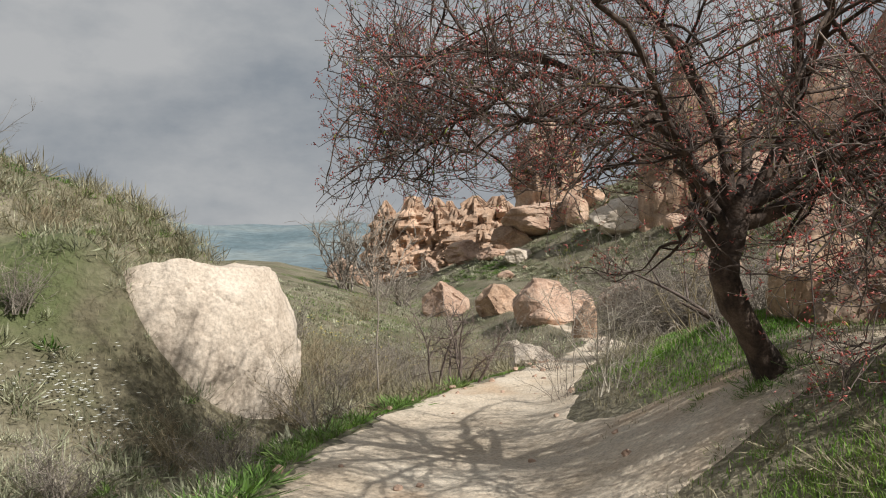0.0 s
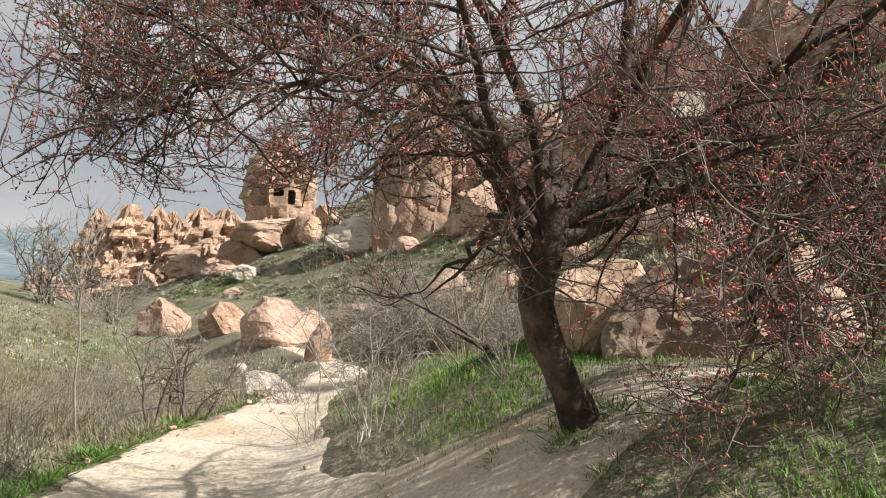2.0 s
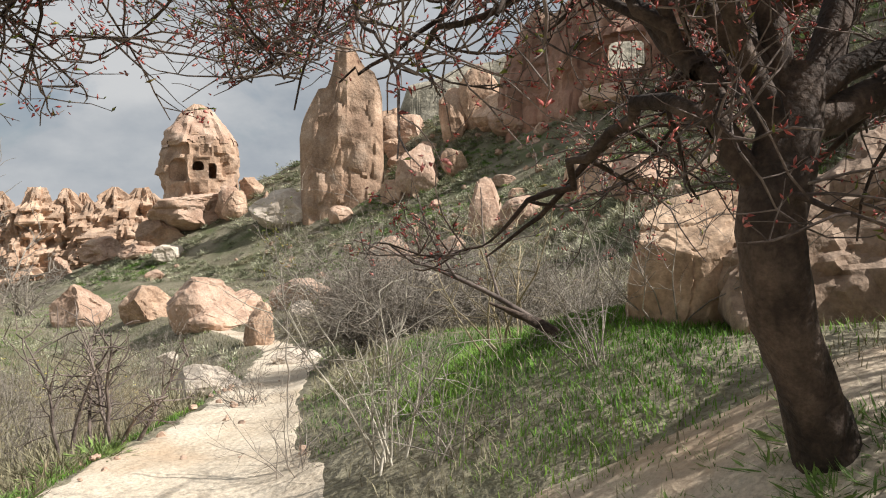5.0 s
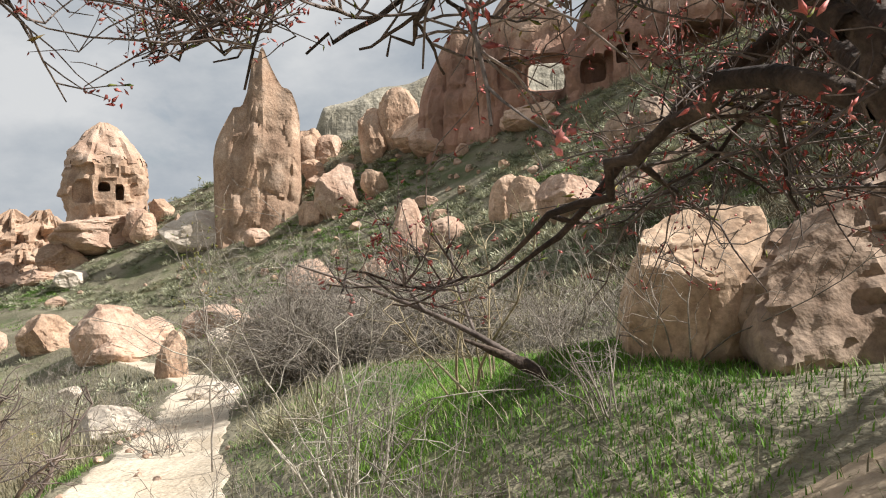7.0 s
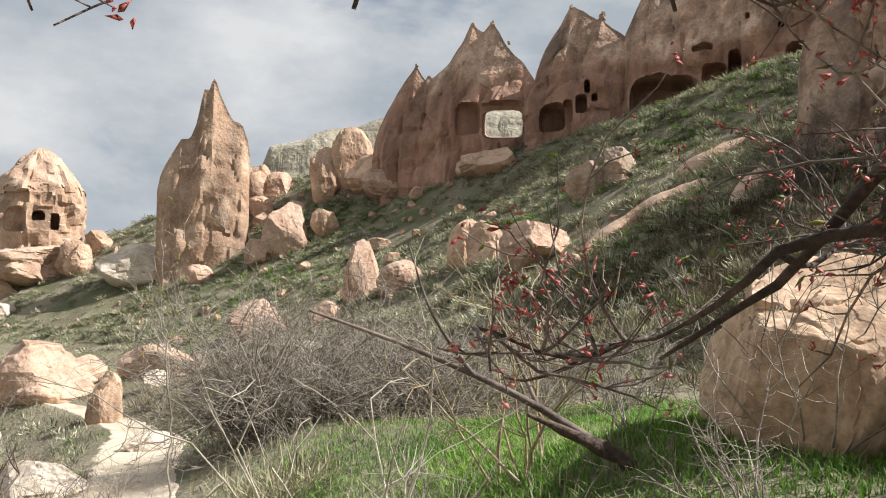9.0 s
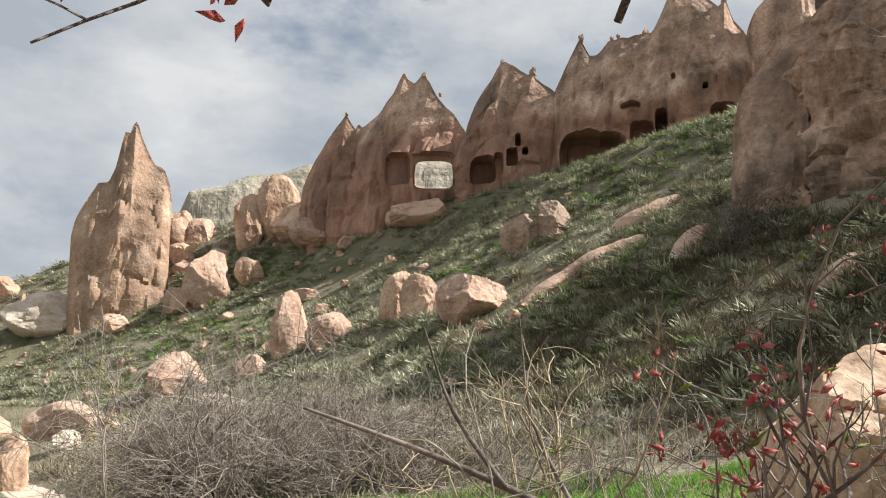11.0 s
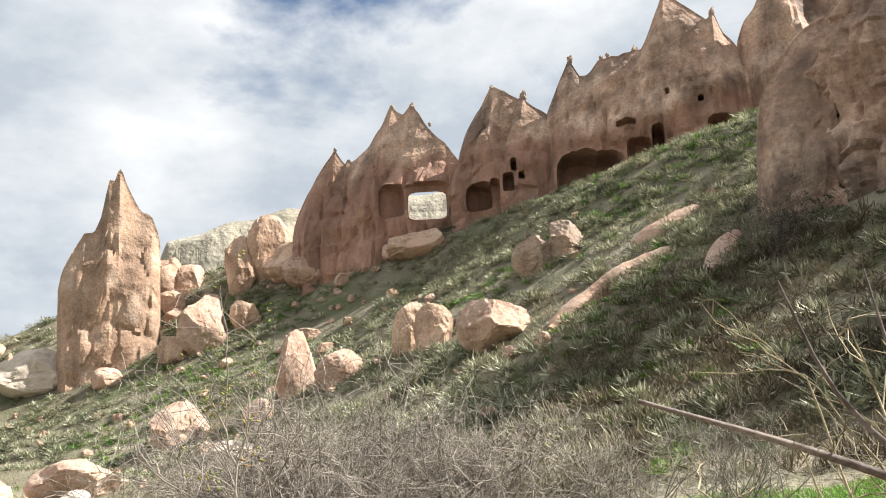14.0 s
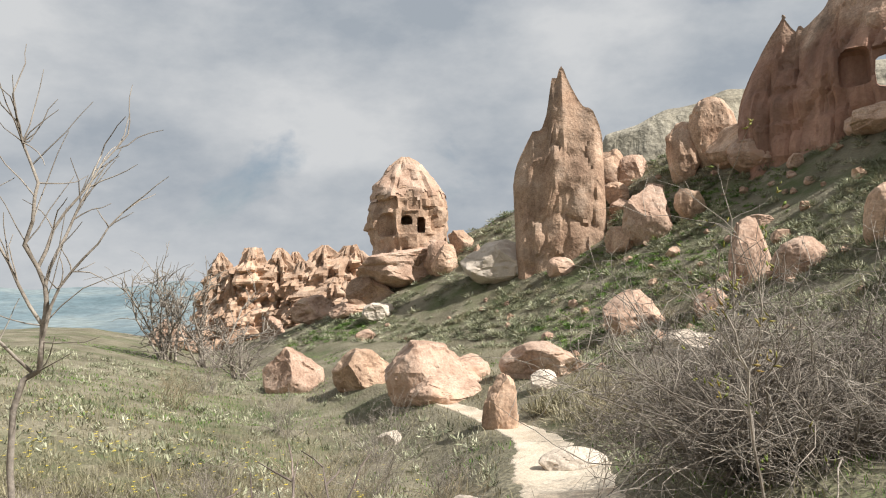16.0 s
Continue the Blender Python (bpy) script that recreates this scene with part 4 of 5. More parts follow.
def budding_tree():
    r = random.Random(77)
    root = tagged(new("tree"), "gnarled dark-barked fruit tree with red buds and young leaves", "tree")
    bx, by = 3.13, 5.32
    bz = h1(bx, by)
    root.location = (bx, by, bz)
    bpy.context.view_layer.update()
    fork = Vector((2.8, 5.24, 1.6))
    tr = bezier([(bx + 0.02, by, bz - 0.25), (bx, by, bz + 0.02), (2.97, 5.31, 0.94), (2.8, 5.27, 1.21), (2.75, 5.25, 1.4), tuple(fork), (2.88, 5.25, 1.85)], 26)
    radii = [0.19, 0.15, 0.128, 0.117, 0.11, 0.106, 0.103] + taper(0.101, 0.085, 19)
    v, f = tubes([(tr, radii)], 18)
    off = Vector((3, 1, 4))
    for i in range(len(v)):
        q = Vector(v[i])
        c = Vector(tr[min(i // 18, len(tr) - 1)])
        n = (q - c)
        v[i] = c + n * (1 + 0.28 * noise.noise(Vector((q.x * 7, q.y * 7, q.z * 2.2)) + off) + 0.14 * noise.noise(q * 19))
    under(fast_mesh("trunk", v, f, M_BARK, True), root)
    limbs = [([(2.8, 5.27, 1.21), (2.71, 5.29, 1.45), (2.65, 5.35, 1.68), (2.64, 5.5, 2.0), (2.52, 5.7, 2.4)], 0.1),
             ([(2.65, 5.35, 1.68), (2.8, 5.75, 1.82), (2.93, 6.25, 1.68), (2.86, 6.5, 1.48), (2.78, 6.78, 1.27)], 0.05),
             ([(2.65, 5.42, 1.86), (2.9, 6.1, 2.4), (2.85, 6.8, 2.85), (2.65, 7.4, 2.85), (2.4, 7.9, 2.6)], 0.048),
             ([fork, (3.35, 5.85, 2.05), (3.3, 6.2, 1.95), (3.05, 6.5, 1.55), (2.8, 6.8, 1.25)], 0.06),
             ([(2.83, 5.25, 1.72), (3.2, 5.2, 2.3), (3.15, 5.0, 3.1), (2.9, 4.9, 3.9), (2.8, 4.7, 4.6)], 0.085),
             ([(2.83, 5.25, 1.68), (3.5, 5.1, 1.95), (4.3, 4.9, 2.2), (5.1, 4.9, 2.35), (5.8, 5.0, 2.3)], 0.085),
             ([(2.83, 5.25, 1.7), (2.45, 5.5, 2.35), (1.7, 5.75, 2.85), (1.0, 5.95, 2.95), (0.35, 6.1, 2.55)], 0.066),
             ([(2.83, 5.25, 1.74), (2.7, 5.4, 2.6), (2.2, 5.6, 3.4), (1.7, 5.8, 4.2), (1.4, 6.1, 4.7)], 0.066),
             ([(2.83, 5.25, 1.72), (3.5, 4.7, 2.35), (4.0, 4.1, 2.9), (4.5, 3.6, 3.3)], 0.06),
             ([(2.83, 5.25, 1.74), (3.5, 6.1, 2.5), (4.2, 6.5, 3.0), (4.8, 6.9, 3.3)], 0.06),
             ([(2.9, 6.0, 2.25), (2.7, 6.5, 2.9), (2.5, 7.1, 3.3), (2.2, 7.6, 3.5)], 0.038),
             ([(2.45, 5.5, 2.35), (1.9, 5.2, 2.45), (1.35, 5.2, 2.35), (0.85, 5.4, 2.1)], 0.034),
             ([(3.5, 5.1, 1.95), (3.7, 4.6, 1.95), (3.9, 4.1, 1.65), (4.0, 3.7, 1.3)], 0.04),
             ([(3.2, 5.2, 2.3), (3.0, 4.6, 2.2), (2.9, 4.1, 1.9), (2.9, 3.7, 1.65)], 0.036),
             ([(3.7, 4.6, 1.95), (3.6, 4.5, 1.5), (3.45, 4.45, 1.1), (3.2, 4.5, 0.9)], 0.026),
             ([(3.5, 4.7, 2.35), (4.2, 4.6, 2.2), (4.7, 4.3, 1.9), (5.0, 4.1, 1.7)], 0.036),
             ([(1.7, 5.75, 2.85), (1.35, 5.9, 2.6), (0.95, 6.15, 2.35), (0.6, 6.4, 2.05)], 0.03),
             ([fork, (2.45, 5.15, 2.1), (1.9, 4.7, 2.75), (1.3, 4.5, 3.2), (0.9, 4.6, 3.4)], 0.05),
             ([(3.2, 5.2, 2.3), (2.9, 4.4, 2.7), (2.6, 3.6, 2.9), (2.5, 3.0, 2.8)], 0.045),
             ([(1.7, 5.75, 2.85), (1.3, 6.4, 3.1), (0.9, 6.9, 3.0), (0.6, 7.3, 2.7)], 0.034),
             ([(2.45, 5.5, 2.35), (2.0, 6.2, 2.5), (1.5, 6.6, 2.6), (0.9, 6.7, 2.45)], 0.03),
             ([(4.3, 4.9, 2.2), (4.8, 4.3, 1.9), (5.2, 3.9, 1.5), (5.3, 3.6, 1.2)], 0.036),
             ([(2.65, 5.42, 1.86), (2.75, 6.0, 2.35), (2.62, 6.35, 2.42), (2.42, 6.55, 2.24), (2.2, 6.64, 2.08), (2.05, 6.68, 2.02)], 0.03),
             ([(2.75, 7.0, 2.87), (2.45, 7.18, 2.5), (2.2, 7.2, 2.2), (2.03, 7.18, 2.05)], 0.02),
             ([(2.6, 7.45, 2.83), (2.25, 7.5, 2.45), (2.0, 7.38, 2.17), (1.83, 7.3, 2.06)], 0.02),
             ([(2.64, 5.5, 2.0), (2.5, 5.85, 2.2), (2.3, 6.25, 2.15), (2.3, 6.45, 2.05), (2.26, 6.56, 2.0)], 0.028)]
    second, third, twigs, bud_at, leaf_at = [], [], [], [], []
    heart = Vector((2.9, 5.5, 2.6))
    for nth, (pts, rad) in enumerate(limbs):
        rad *= 0.72
        line = bezier(pts, 16)
        line = [Vector(q) + Vector((r.gauss(0, 0.02), r.gauss(0, 0.02), r.gauss(0, 0.02))) * (0 if i == 0 else 1) for i, q in enumerate(line)]
        v, f = tubes([(line, taper(rad, min(0.004, rad * 0.2), 16))], 8)
        under(fast_mesh("limb", v, f, M_BARK, True), root)
        for _ in range({0: 6, 1: 7, 2: 6, 3: 9, 10: 8, 22: 14, 23: 9, 24: 9, 25: 10}.get(nth, 20)):
            i = r.randint(3, 15)
            s = line[i]
            out_ = (s - heart).normalized()
            way = out_ * 0.6 + Vector((r.gauss(0, 0.8), r.gauss(0, 0.8), r.gauss(0.25, 0.6)))
            L = r.uniform(0.3, 0.7) if nth in (0, 1, 3) else r.uniform(0.45, 1.15) if nth < 22 else r.uniform(0.15, 0.35)
            q, d = grow(r, s, way, L, 8, 0.17, -0.03)
            if not all(room_for(nth, c) for c in q):
                continue
            k = rad * (1 - 0.78 * i / 15)
            second.append((q, taper(min(0.0135, k * 0.66), 0.004, 8)))
            for _ in range(8):
                j = r.randint(1, 7)
                w2 = d * 0.7 + Vector((r.gauss(0, 0.8), r.gauss(0, 0.8), r.gauss(0.2, 0.7)))
                q3, d3 = grow(r, q[j], w2, r.uniform(0.22, 0.6), 6, 0.2, 0.03)
                if not all(room_for(nth, c) for c in q3):
                    continue
                third.append((q3, taper(0.005, 0.0022, 6)))
                for _ in range(5):
                    e = r.randint(1, 5)
                    w4 = d3 * 0.8 + Vector((r.gauss(0, 0.7), r.gauss(0, 0.7), r.gauss(0.45, 0.6)))
                    q4, d4 = grow(r, q3[e], w4, r.uniform(0.06, 0.24), 4, 0.18, 0.05)
                    if not room_for(nth, q4[-1]):
                        continue
                    twigs.append((q4, taper(0.0028, 0.0014, 4)))
                    for c in q4[1:]:
                        if r.random() < 0.42:
                            bud_at.append(tuple(c[h] + r.gauss(0, 0.006) for h in range(3)))
                        elif r.random() < 0.18:
                            leaf_at.append(c)
                    if r.random() < 0.5:
                        bud_at += [tuple(q4[-1][h] + r.gauss(0, 0.014) for h in range(3)) for _ in range(4)]
    v, f = tubes(second, 6)
    under(tagged(fast_mesh("branches", v, f, M_BARK, True), kind="stuff"), root)
    v, f = tubes(third, 4)
    under(tagged(fast_mesh("shoots", v, f, M_TREETWIG, True), kind="stuff"), root)
    v, f = tubes(twigs, 3)
    under(tagged(fast_mesh("twigs", v, f, M_TREETWIG, True), kind="stuff"), root)
    v, f = buds(bud_at, 0.0108, r, 0.48)
    under(tagged(fast_mesh("buds", v, f, M_BUD), "small red buds", kind="stuff"), root)
    v, f = buds(leaf_at, 0.017, r, 0.35)
    under(tagged(fast_mesh("young_leaves", v, f, M_YOUNG), "small yellow-green leaves", kind="stuff"), root)
    return root


budding_tree()


def shrub(name, x, y, radius, tall, stems, mat, label, seed, spread_=0.8, twig=6, thick=0.008, droop=0.0, category="shrub", group="", leaf=None, leaf_n=0, base=None, tangle=0.25):
    """A bare bush: crooked stems from one foot, each with side twigs."""
    r = random.Random(seed)
    z0 = (h1(x, y) if base is None else base) - 0.04
    root = tagged(new(name), label, category, group)
    root.location = (x, y, z0)
    bpy.context.view_layer.update()
    main, fine, ends = [], [], []
    for _ in range(stems):
        a = r.uniform(0, 2 * math.pi)
        s = (x + r.gauss(0, radius * 0.18), y + r.gauss(0, radius * 0.18), z0)
        tilt = abs(r.gauss(0, spread_))
        way = (math.cos(a) * tilt, math.sin(a) * tilt, 1.0)
        L = r.uniform(0.6, 1.1) * math.hypot(tall, radius * min(1, tilt))
        q, d = grow(r, s, way, L, 8, tangle * 0.6, droop)
        main.append((q, taper(thick * r.uniform(0.7, 1.2), thick * 0.3, 8)))
        for _ in range(twig):
            j = r.randint(2, 7)
            w = d * 0.5 + Vector((r.gauss(0, 0.8), r.gauss(0, 0.8), r.gauss(0.25, 0.6)))
            q2, d2 = grow(r, q[j], w, L * r.uniform(0.18, 0.42), 5, tangle, droop)
            fine.append((q2, taper(thick * 0.42, thick * 0.18, 5)))
            for _ in range(2):
                q3, _d = grow(r, q2[r.randint(1, 4)], d2 + Vector((r.gauss(0, 0.8), r.gauss(0, 0.8), r.gauss(0.2, 0.6))), L * r.uniform(0.07, 0.2), 3, tangle, droop)
                fine.append((q3, taper(thick * 0.26, thick * 0.13, 3)))
                ends.append(q3[-1])
    v, f = tubes(main, 5)
    under(tagged(fast_mesh("stems", v, f, mat, True), kind="stuff"), root)
    v, f = tubes(fine, 3)
    under(tagged(fast_mesh("twigs", v, f, mat, True), kind="stuff"), root)
    if leaf:
        spots = [tuple(c + r.gauss(0, 0.03) for c in r.choice(ends)) for _ in range(leaf_n)]
        v, f = buds(spots, 0.02 if leaf is M_DARKLEAF else 0.016, r, 0.4)
        under(tagged(fast_mesh("leaves", v, f, leaf), kind="stuff"), root)
    return root


GREY = "bare grey-brown thorny shrub in dry grass"
shrub("bush", 6.4, 14.0, 1.6, 1.35, 270, M_TWIG, "wide tangled bare bush of grey twigs beside the path", 1, 1.3, 10, 0.0105, -0.05, tangle=0.34)
shrub("bush", 7.7, 13.2, 1.2, 1.1, 150, M_TWIG, "wide tangled bare bush of grey twigs beside the path", 2, 1.2, 9, 0.010, -0.05, tangle=0.34)
shrub("bush", 6.9, 15.6, 1.3, 1.1, 130, M_TWIG, "wide tangled bare bush of grey twigs beside the path", 3, 1.2, 8, 0.010, -0.05, tangle=0.34)


def sapling(trunk, sides, seed, label, mat, thick, leaf_n=0):
    """A young bare tree: one crooked trunk, given side branches, and twigs on them."""
    r = random.Random(seed)
    root = tagged(new("sapling"), label, "sapling")
    x, y, z = trunk[0]
    root.location = (x, y, z)
    bpy.context.view_layer.update()
    line = [tuple(c + (r.gauss(0, 0.012) if i else 0) for c in q) for i, q in enumerate(bezier([(x, y, h1(x, y) - 0.05), *trunk], 22))]
    v, f = tubes([(line, taper(thick, thick * 0.25, 22))], 7)
    under(fast_mesh("trunk", v, f, mat, True), root)
    fine, ends = [], []
    for i, (dx, dy, dz, n0, L) in enumerate(sides):
        q, d = grow(r, line[n0], (dx, dy, dz), L, 9, 0.12, 0.02)
        v, f = tubes([(q, taper(thick * 0.5, thick * 0.18, 9))], 6)
        under(fast_mesh("branch", v, f, mat, True), root)
        for _ in range(9):
            q2, d2 = grow(r, q[r.randint(2, 8)], d + Vector((r.gauss(0, 0.6), r.gauss(0, 0.6), r.gauss(0.2, 0.5))), L * r.uniform(0.15, 0.4), 5, 0.15, 0.02)
            fine.append((q2, taper(thick * 0.22, thick * 0.1, 5)))
            ends.append(q2[-1])
    for _ in range(26):
        q2, d2 = grow(r, line[r.randint(8, 21)], (r.gauss(0, 0.6), r.gauss(0, 0.6), r.gauss(0.6, 0.4)), r.uniform(0.1, 0.35), 5, 0.15, 0.02)
        fine.append((q2, taper(thick * 0.22, thick * 0.1, 5)))
        ends.append(q2[-1])
    v, f = tubes(fine, 3)
    under(tagged(fast_mesh("twigs", v, f, mat, True), kind="stuff"), root)
    if leaf_n:
        v, f = buds([tuple(c + r.gauss(0, 0.02) for c in r.choice(ends)) for _ in range(leaf_n)], 0.014, r, 0.4)
        under(tagged(fast_mesh("leaves", v, f, M_YOUNG), kind="stuff"), root)
    return root


sapling([(0.93, 11.31, 1.01), (1.03, 11.26, 1.29), (1.01, 11.25, 1.58), (1.01, 11.24, 1.86), (0.96, 11.24, 2.13)],
        [(0.4, -0.3, 1.4, 9, 0.5), (-0.5, 0.2, 1.0, 10, 0.6), (0.6, 0.2, 1.0, 13, 0.55), (-0.7, -0.1, 0.9, 7, 0.6), (0.3, 0.4, 1.0, 12, 0.5)], 5,
        "thin pale bare sapling on the gully edge", M_TWIG, 0.013)
sapling([(3.53, 10.93, 0.3), (3.53, 10.93, 0.68), (3.49, 10.92, 1.06), (3.44, 10.92, 1.41), (3.45, 10.9, 1.79)],
        [(-0.7, 0.2, 0.9, 13, 0.5), (0.6, -0.2, 1.1, 13, 0.5), (-0.5, 0.1, 1.0, 15, 0.35), (0.3, 0.3, 1.0, 10, 0.5)], 4,
        "thin bare sapling with yellowish leaf tips", M_TWIG, 0.0085, 130)
shrub("small_tree", 1.95, 11.2, 0.7, 1.15, 9, M_TREETWIG, "small dark bare tree on the path's edge", 6, 0.45, 12, 0.02, category="tree")
shrub("dead_shrub", 2.85, 7.85, 0.4, 1.12, 12, M_PALETWIG, "bleached dead shrub with forked bare stems on the path's edge", 74, 0.33, 6, 0.008, tangle=0.15)
shrub("shrub", 4.05, 8.3, 0.5, 1.1, 9, M_STRAW, "pale straw-coloured upright shrub by the boulder", 7, 0.35, 7, 0.009)
shrub("shrub", 4.4, 7.2, 0.45, 0.85, 12, M_TWIG, GREY, 9, 0.5, 6, 0.006)
shrub("shrub", 3.7, 12.4, 0.5, 0.55, 22, M_TWIG, GREY, 11, 0.9, 6, 0.006)
for i, (x, y, rad, tall) in enumerate([(3.0, 7.35, 0.35, 0.6), (3.7, 7.0, 0.3, 0.55), (4.4, 8.0, 0.4, 0.7), (3.35, 8.3, 0.4, 0.7), (2.75, 8.9, 0.35, 0.5), (4.9, 7.0, 0.3, 0.5)]):
    shrub("shrub", x, y, rad, tall, 12, M_TWIG, "thin bare twiggy shrub in the turf", 320 + i, 0.7, 6, 0.0045, group="turf shrubs")
shrub("dark_bush", 16.1, 7.5, 1.5, 2.9, 150, M_TWIG, "tall dense dark bush on the shaded bank", 12, 0.5, 16, 0.012, leaf=M_DARKLEAF, leaf_n=16000)
shrub("dark_bush", 18.2, 13.4, 1.1, 1.3, 40, M_TREETWIG, "low dark bush under the outcrop", 13, 0.8, 9, 0.01, leaf=M_DARKLEAF, leaf_n=4000)
shrub("bare_tree", 2.2, 55.5, 1.6, 4.6, 12, M_TWIG, "bare leafless tree on the meadow edge", 14, 0.4, 14, 0.07, category="tree", group="bare trees")
shrub("bare_tree", 4.4, 55.0, 1.7, 4.8, 12, M_TWIG, "bare leafless tree on the meadow edge", 15, 0.4, 14, 0.07, category="tree", group="bare trees")
shrub("bare_tree", 5.6, 50.0, 1.4, 2.6, 14, M_TWIG, "bare leafless tree on the meadow edge", 16, 0.6, 12, 0.05, category="tree", group="bare trees")
rr = random.Random(9)
STRAWS = [(0.35, 11.7, 0.45, 0.6), (0.8, 12.5, 0.5, 0.6), (1.45, 12.3, 0.45, 0.65), (0.0, 12.9, 0.5, 0.5), (1.9, 13.2, 0.5, 0.7), (2.7, 13.5, 0.45, 0.6), (2.9, 14.7, 0.5, 0.6), (1.1, 15.0, 0.5, 0.6), (-0.6, 12.2, 0.5, 0.5), (4.5, 17.0, 0.5, 0.6), (5.6, 20.4, 0.7, 0.7)]
for i, (x, y, rad, tall) in enumerate(STRAWS):
    shrub("shrub", x, y, rad, tall, 30, M_STRAW if i % 2 else M_TWIG, "low pale dry shrub on the gully bank", 260 + i, 0.8, 7, 0.006, group="dry shrubs")
SHRUBS = [(0.2, 12.2, 0.5, 0.75), (0.9, 13.2, 0.7, 0.8), (-0.3, 14.5, 0.6, 0.7), (1.6, 14.4, 0.6, 0.8), (2.4, 15.4, 0.7, 0.9), (1.2, 16.4, 0.8, 0.9), (2.9, 17.8, 0.8, 0.9), (0.1, 9.0, 0.35, 0.8),
          (3.6, 20.2, 1.0, 1.3), (5.0, 22.5, 0.9, 1.1), (2.2, 21.0, 0.8, 0.9), (6.0, 26.0, 1.2, 1.4), (9.2, 21.5, 1.0, 0.9), (9.5, 18.0, 1.1, 0.9), (8.6, 16.5, 0.9, 0.8), (10.5, 15.5, 0.9, 0.8),
          (-1.3, 8.2, 0.5, 0.6), (-2.0, 7.0, 0.45, 0.5), (-0.7, 7.6, 0.4, 0.55), (-2.9, 9.0, 0.5, 0.5), (-0.1, 10.0, 0.4, 0.9), (8.0, 10.5, 0.8, 0.7), (9.0, 12.5, 0.9, 0.8), (7.4, 11.2, 0.7, 0.6),
          (-3.2, 11.2, 0.6, 0.5), (-4.6, 12.4, 0.7, 0.6), (11.5, 20.0, 1.0, 0.8), (4.6, 30.0, 1.2, 1.3), (2.0, 33.0, 1.3, 1.2), (11.5, 24.0, 1.0, 0.9), (3.5, 40.0, 1.4, 1.5), (0.3, 19.0, 0.8, 0.7)]
for i, (x, y, rad, tall) in enumerate(SHRUBS):
    shrub("shrub", x, y, rad, tall, 34, M_TWIG if i % 4 else M_STRAW, GREY if i % 4 else "bare straw-coloured shrub among dry grass", 200 + i, 0.75, 7, 0.0065, group="bare shrubs")

# broken stump with its dead branch
stump = tagged(new("stump"), "broken dead stump with a long bare branch", "stump")
stump.location = (3.97, 7.75, h1(3.97, 7.75))
bpy.context.view_layer.update()
sz = h1(3.97, 7.75)
v, f = tubes([(bezier([(4.1, 7.7, sz - 0.1), (4.02, 7.73, sz + 0.05), (3.85, 7.85, sz + 0.16), (3.7, 7.97, sz + 0.24)], 9), [0.042, 0.04, 0.036, 0.033, 0.03, 0.026, 0.02, 0.015, 0.008])], 10)
for i in range(len(v)):
    v[i] += 0.02 * np.array(noise.noise_vector(Vector(v[i]) * 14))
under(fast_mesh("stub", v, f, M_BARK, True), stump)
v, f = tubes([(bezier([(3.98, 7.75, sz + 0.08), (3.75, 8.05, sz + 0.3), (3.45, 8.4, sz + 0.5), (3.15, 8.75, sz + 0.66)], 12), taper(0.022, 0.006, 12)),
              (bezier([(3.6, 8.2, sz + 0.4), (3.55, 8.4, sz + 0.65), (3.5, 8.5, sz + 0.95)], 7), taper(0.011, 0.003, 7)),
              (bezier([(3.8, 8.0, sz + 0.25), (3.9, 8.3, sz + 0.6), (3.95, 8.4, sz + 1.0)], 7), taper(0.011, 0.003, 7))], 6)
under(fast_mesh("dead_branch", v, f, M_TREETWIG, True), stump)


# ---- ground cover ----
def blades(xy, tall, wide, lean_, mat, name, label, per=1, spread_=0.0, category="grass", z=None):
    """Many bent blades, three triangles each, one mesh."""
    n = len(xy) * per
    c = np.repeat(xy, per, 0) + RNG.normal(0, spread_, (n, 2)) if per > 1 else xy
    zz = height(c[:, 0], c[:, 1]) - 0.01
    hgt = np.repeat(tall, per) * RNG.uniform(0.55, 1.15, n) if np.ndim(tall) else tall * RNG.uniform(0.5, 1.2, n)
    a = RNG.uniform(0, 2 * math.pi, n)
    l_ = np.abs(RNG.normal(0, lean_, n)) * hgt
    dx, dy = np.cos(a), np.sin(a)
    wv = wide * RNG.uniform(0.6, 1.3, n)
    px, py = -dy * wv, dx * wv
    P0 = np.stack([c[:, 0] - px, c[:, 1] - py, zz], 1)
    P1 = np.stack([c[:, 0] + px, c[:, 1] + py, zz], 1)
    mx, my = c[:, 0] + dx * l_ * 0.35, c[:, 1] + dy * l_ * 0.35
    P2 = np.stack([mx - px * 0.7, my - py * 0.7, zz + hgt * 0.6], 1)
    P3 = np.stack([mx + px * 0.7, my + py * 0.7, zz + hgt * 0.6], 1)
    P4 = np.stack([c[:, 0] + dx * l_, c[:, 1] + dy * l_, zz + hgt * 0.96], 1)
    V = np.stack([P0, P1, P2, P3, P4], 1).reshape(-1, 3)
    k = np.arange(n)[:, None] * 5
    F = np.concatenate([k + np.array([[0, 1, 3]]), k + np.array([[0, 3, 2]]), k + np.array([[2, 3, 4]])])
    return tagged(fast_mesh(name, V, F, mat), label, category, kind="stuff")


def scatter(n, x0, x1, y0, y1, keep):
    p = np.stack([RNG.uniform(x0, x1, n), RNG.uniform(y0, y1, n)], 1)
    return p[RNG.uniform(0, 1, n) < keep(p[:, 0], p[:, 1])]


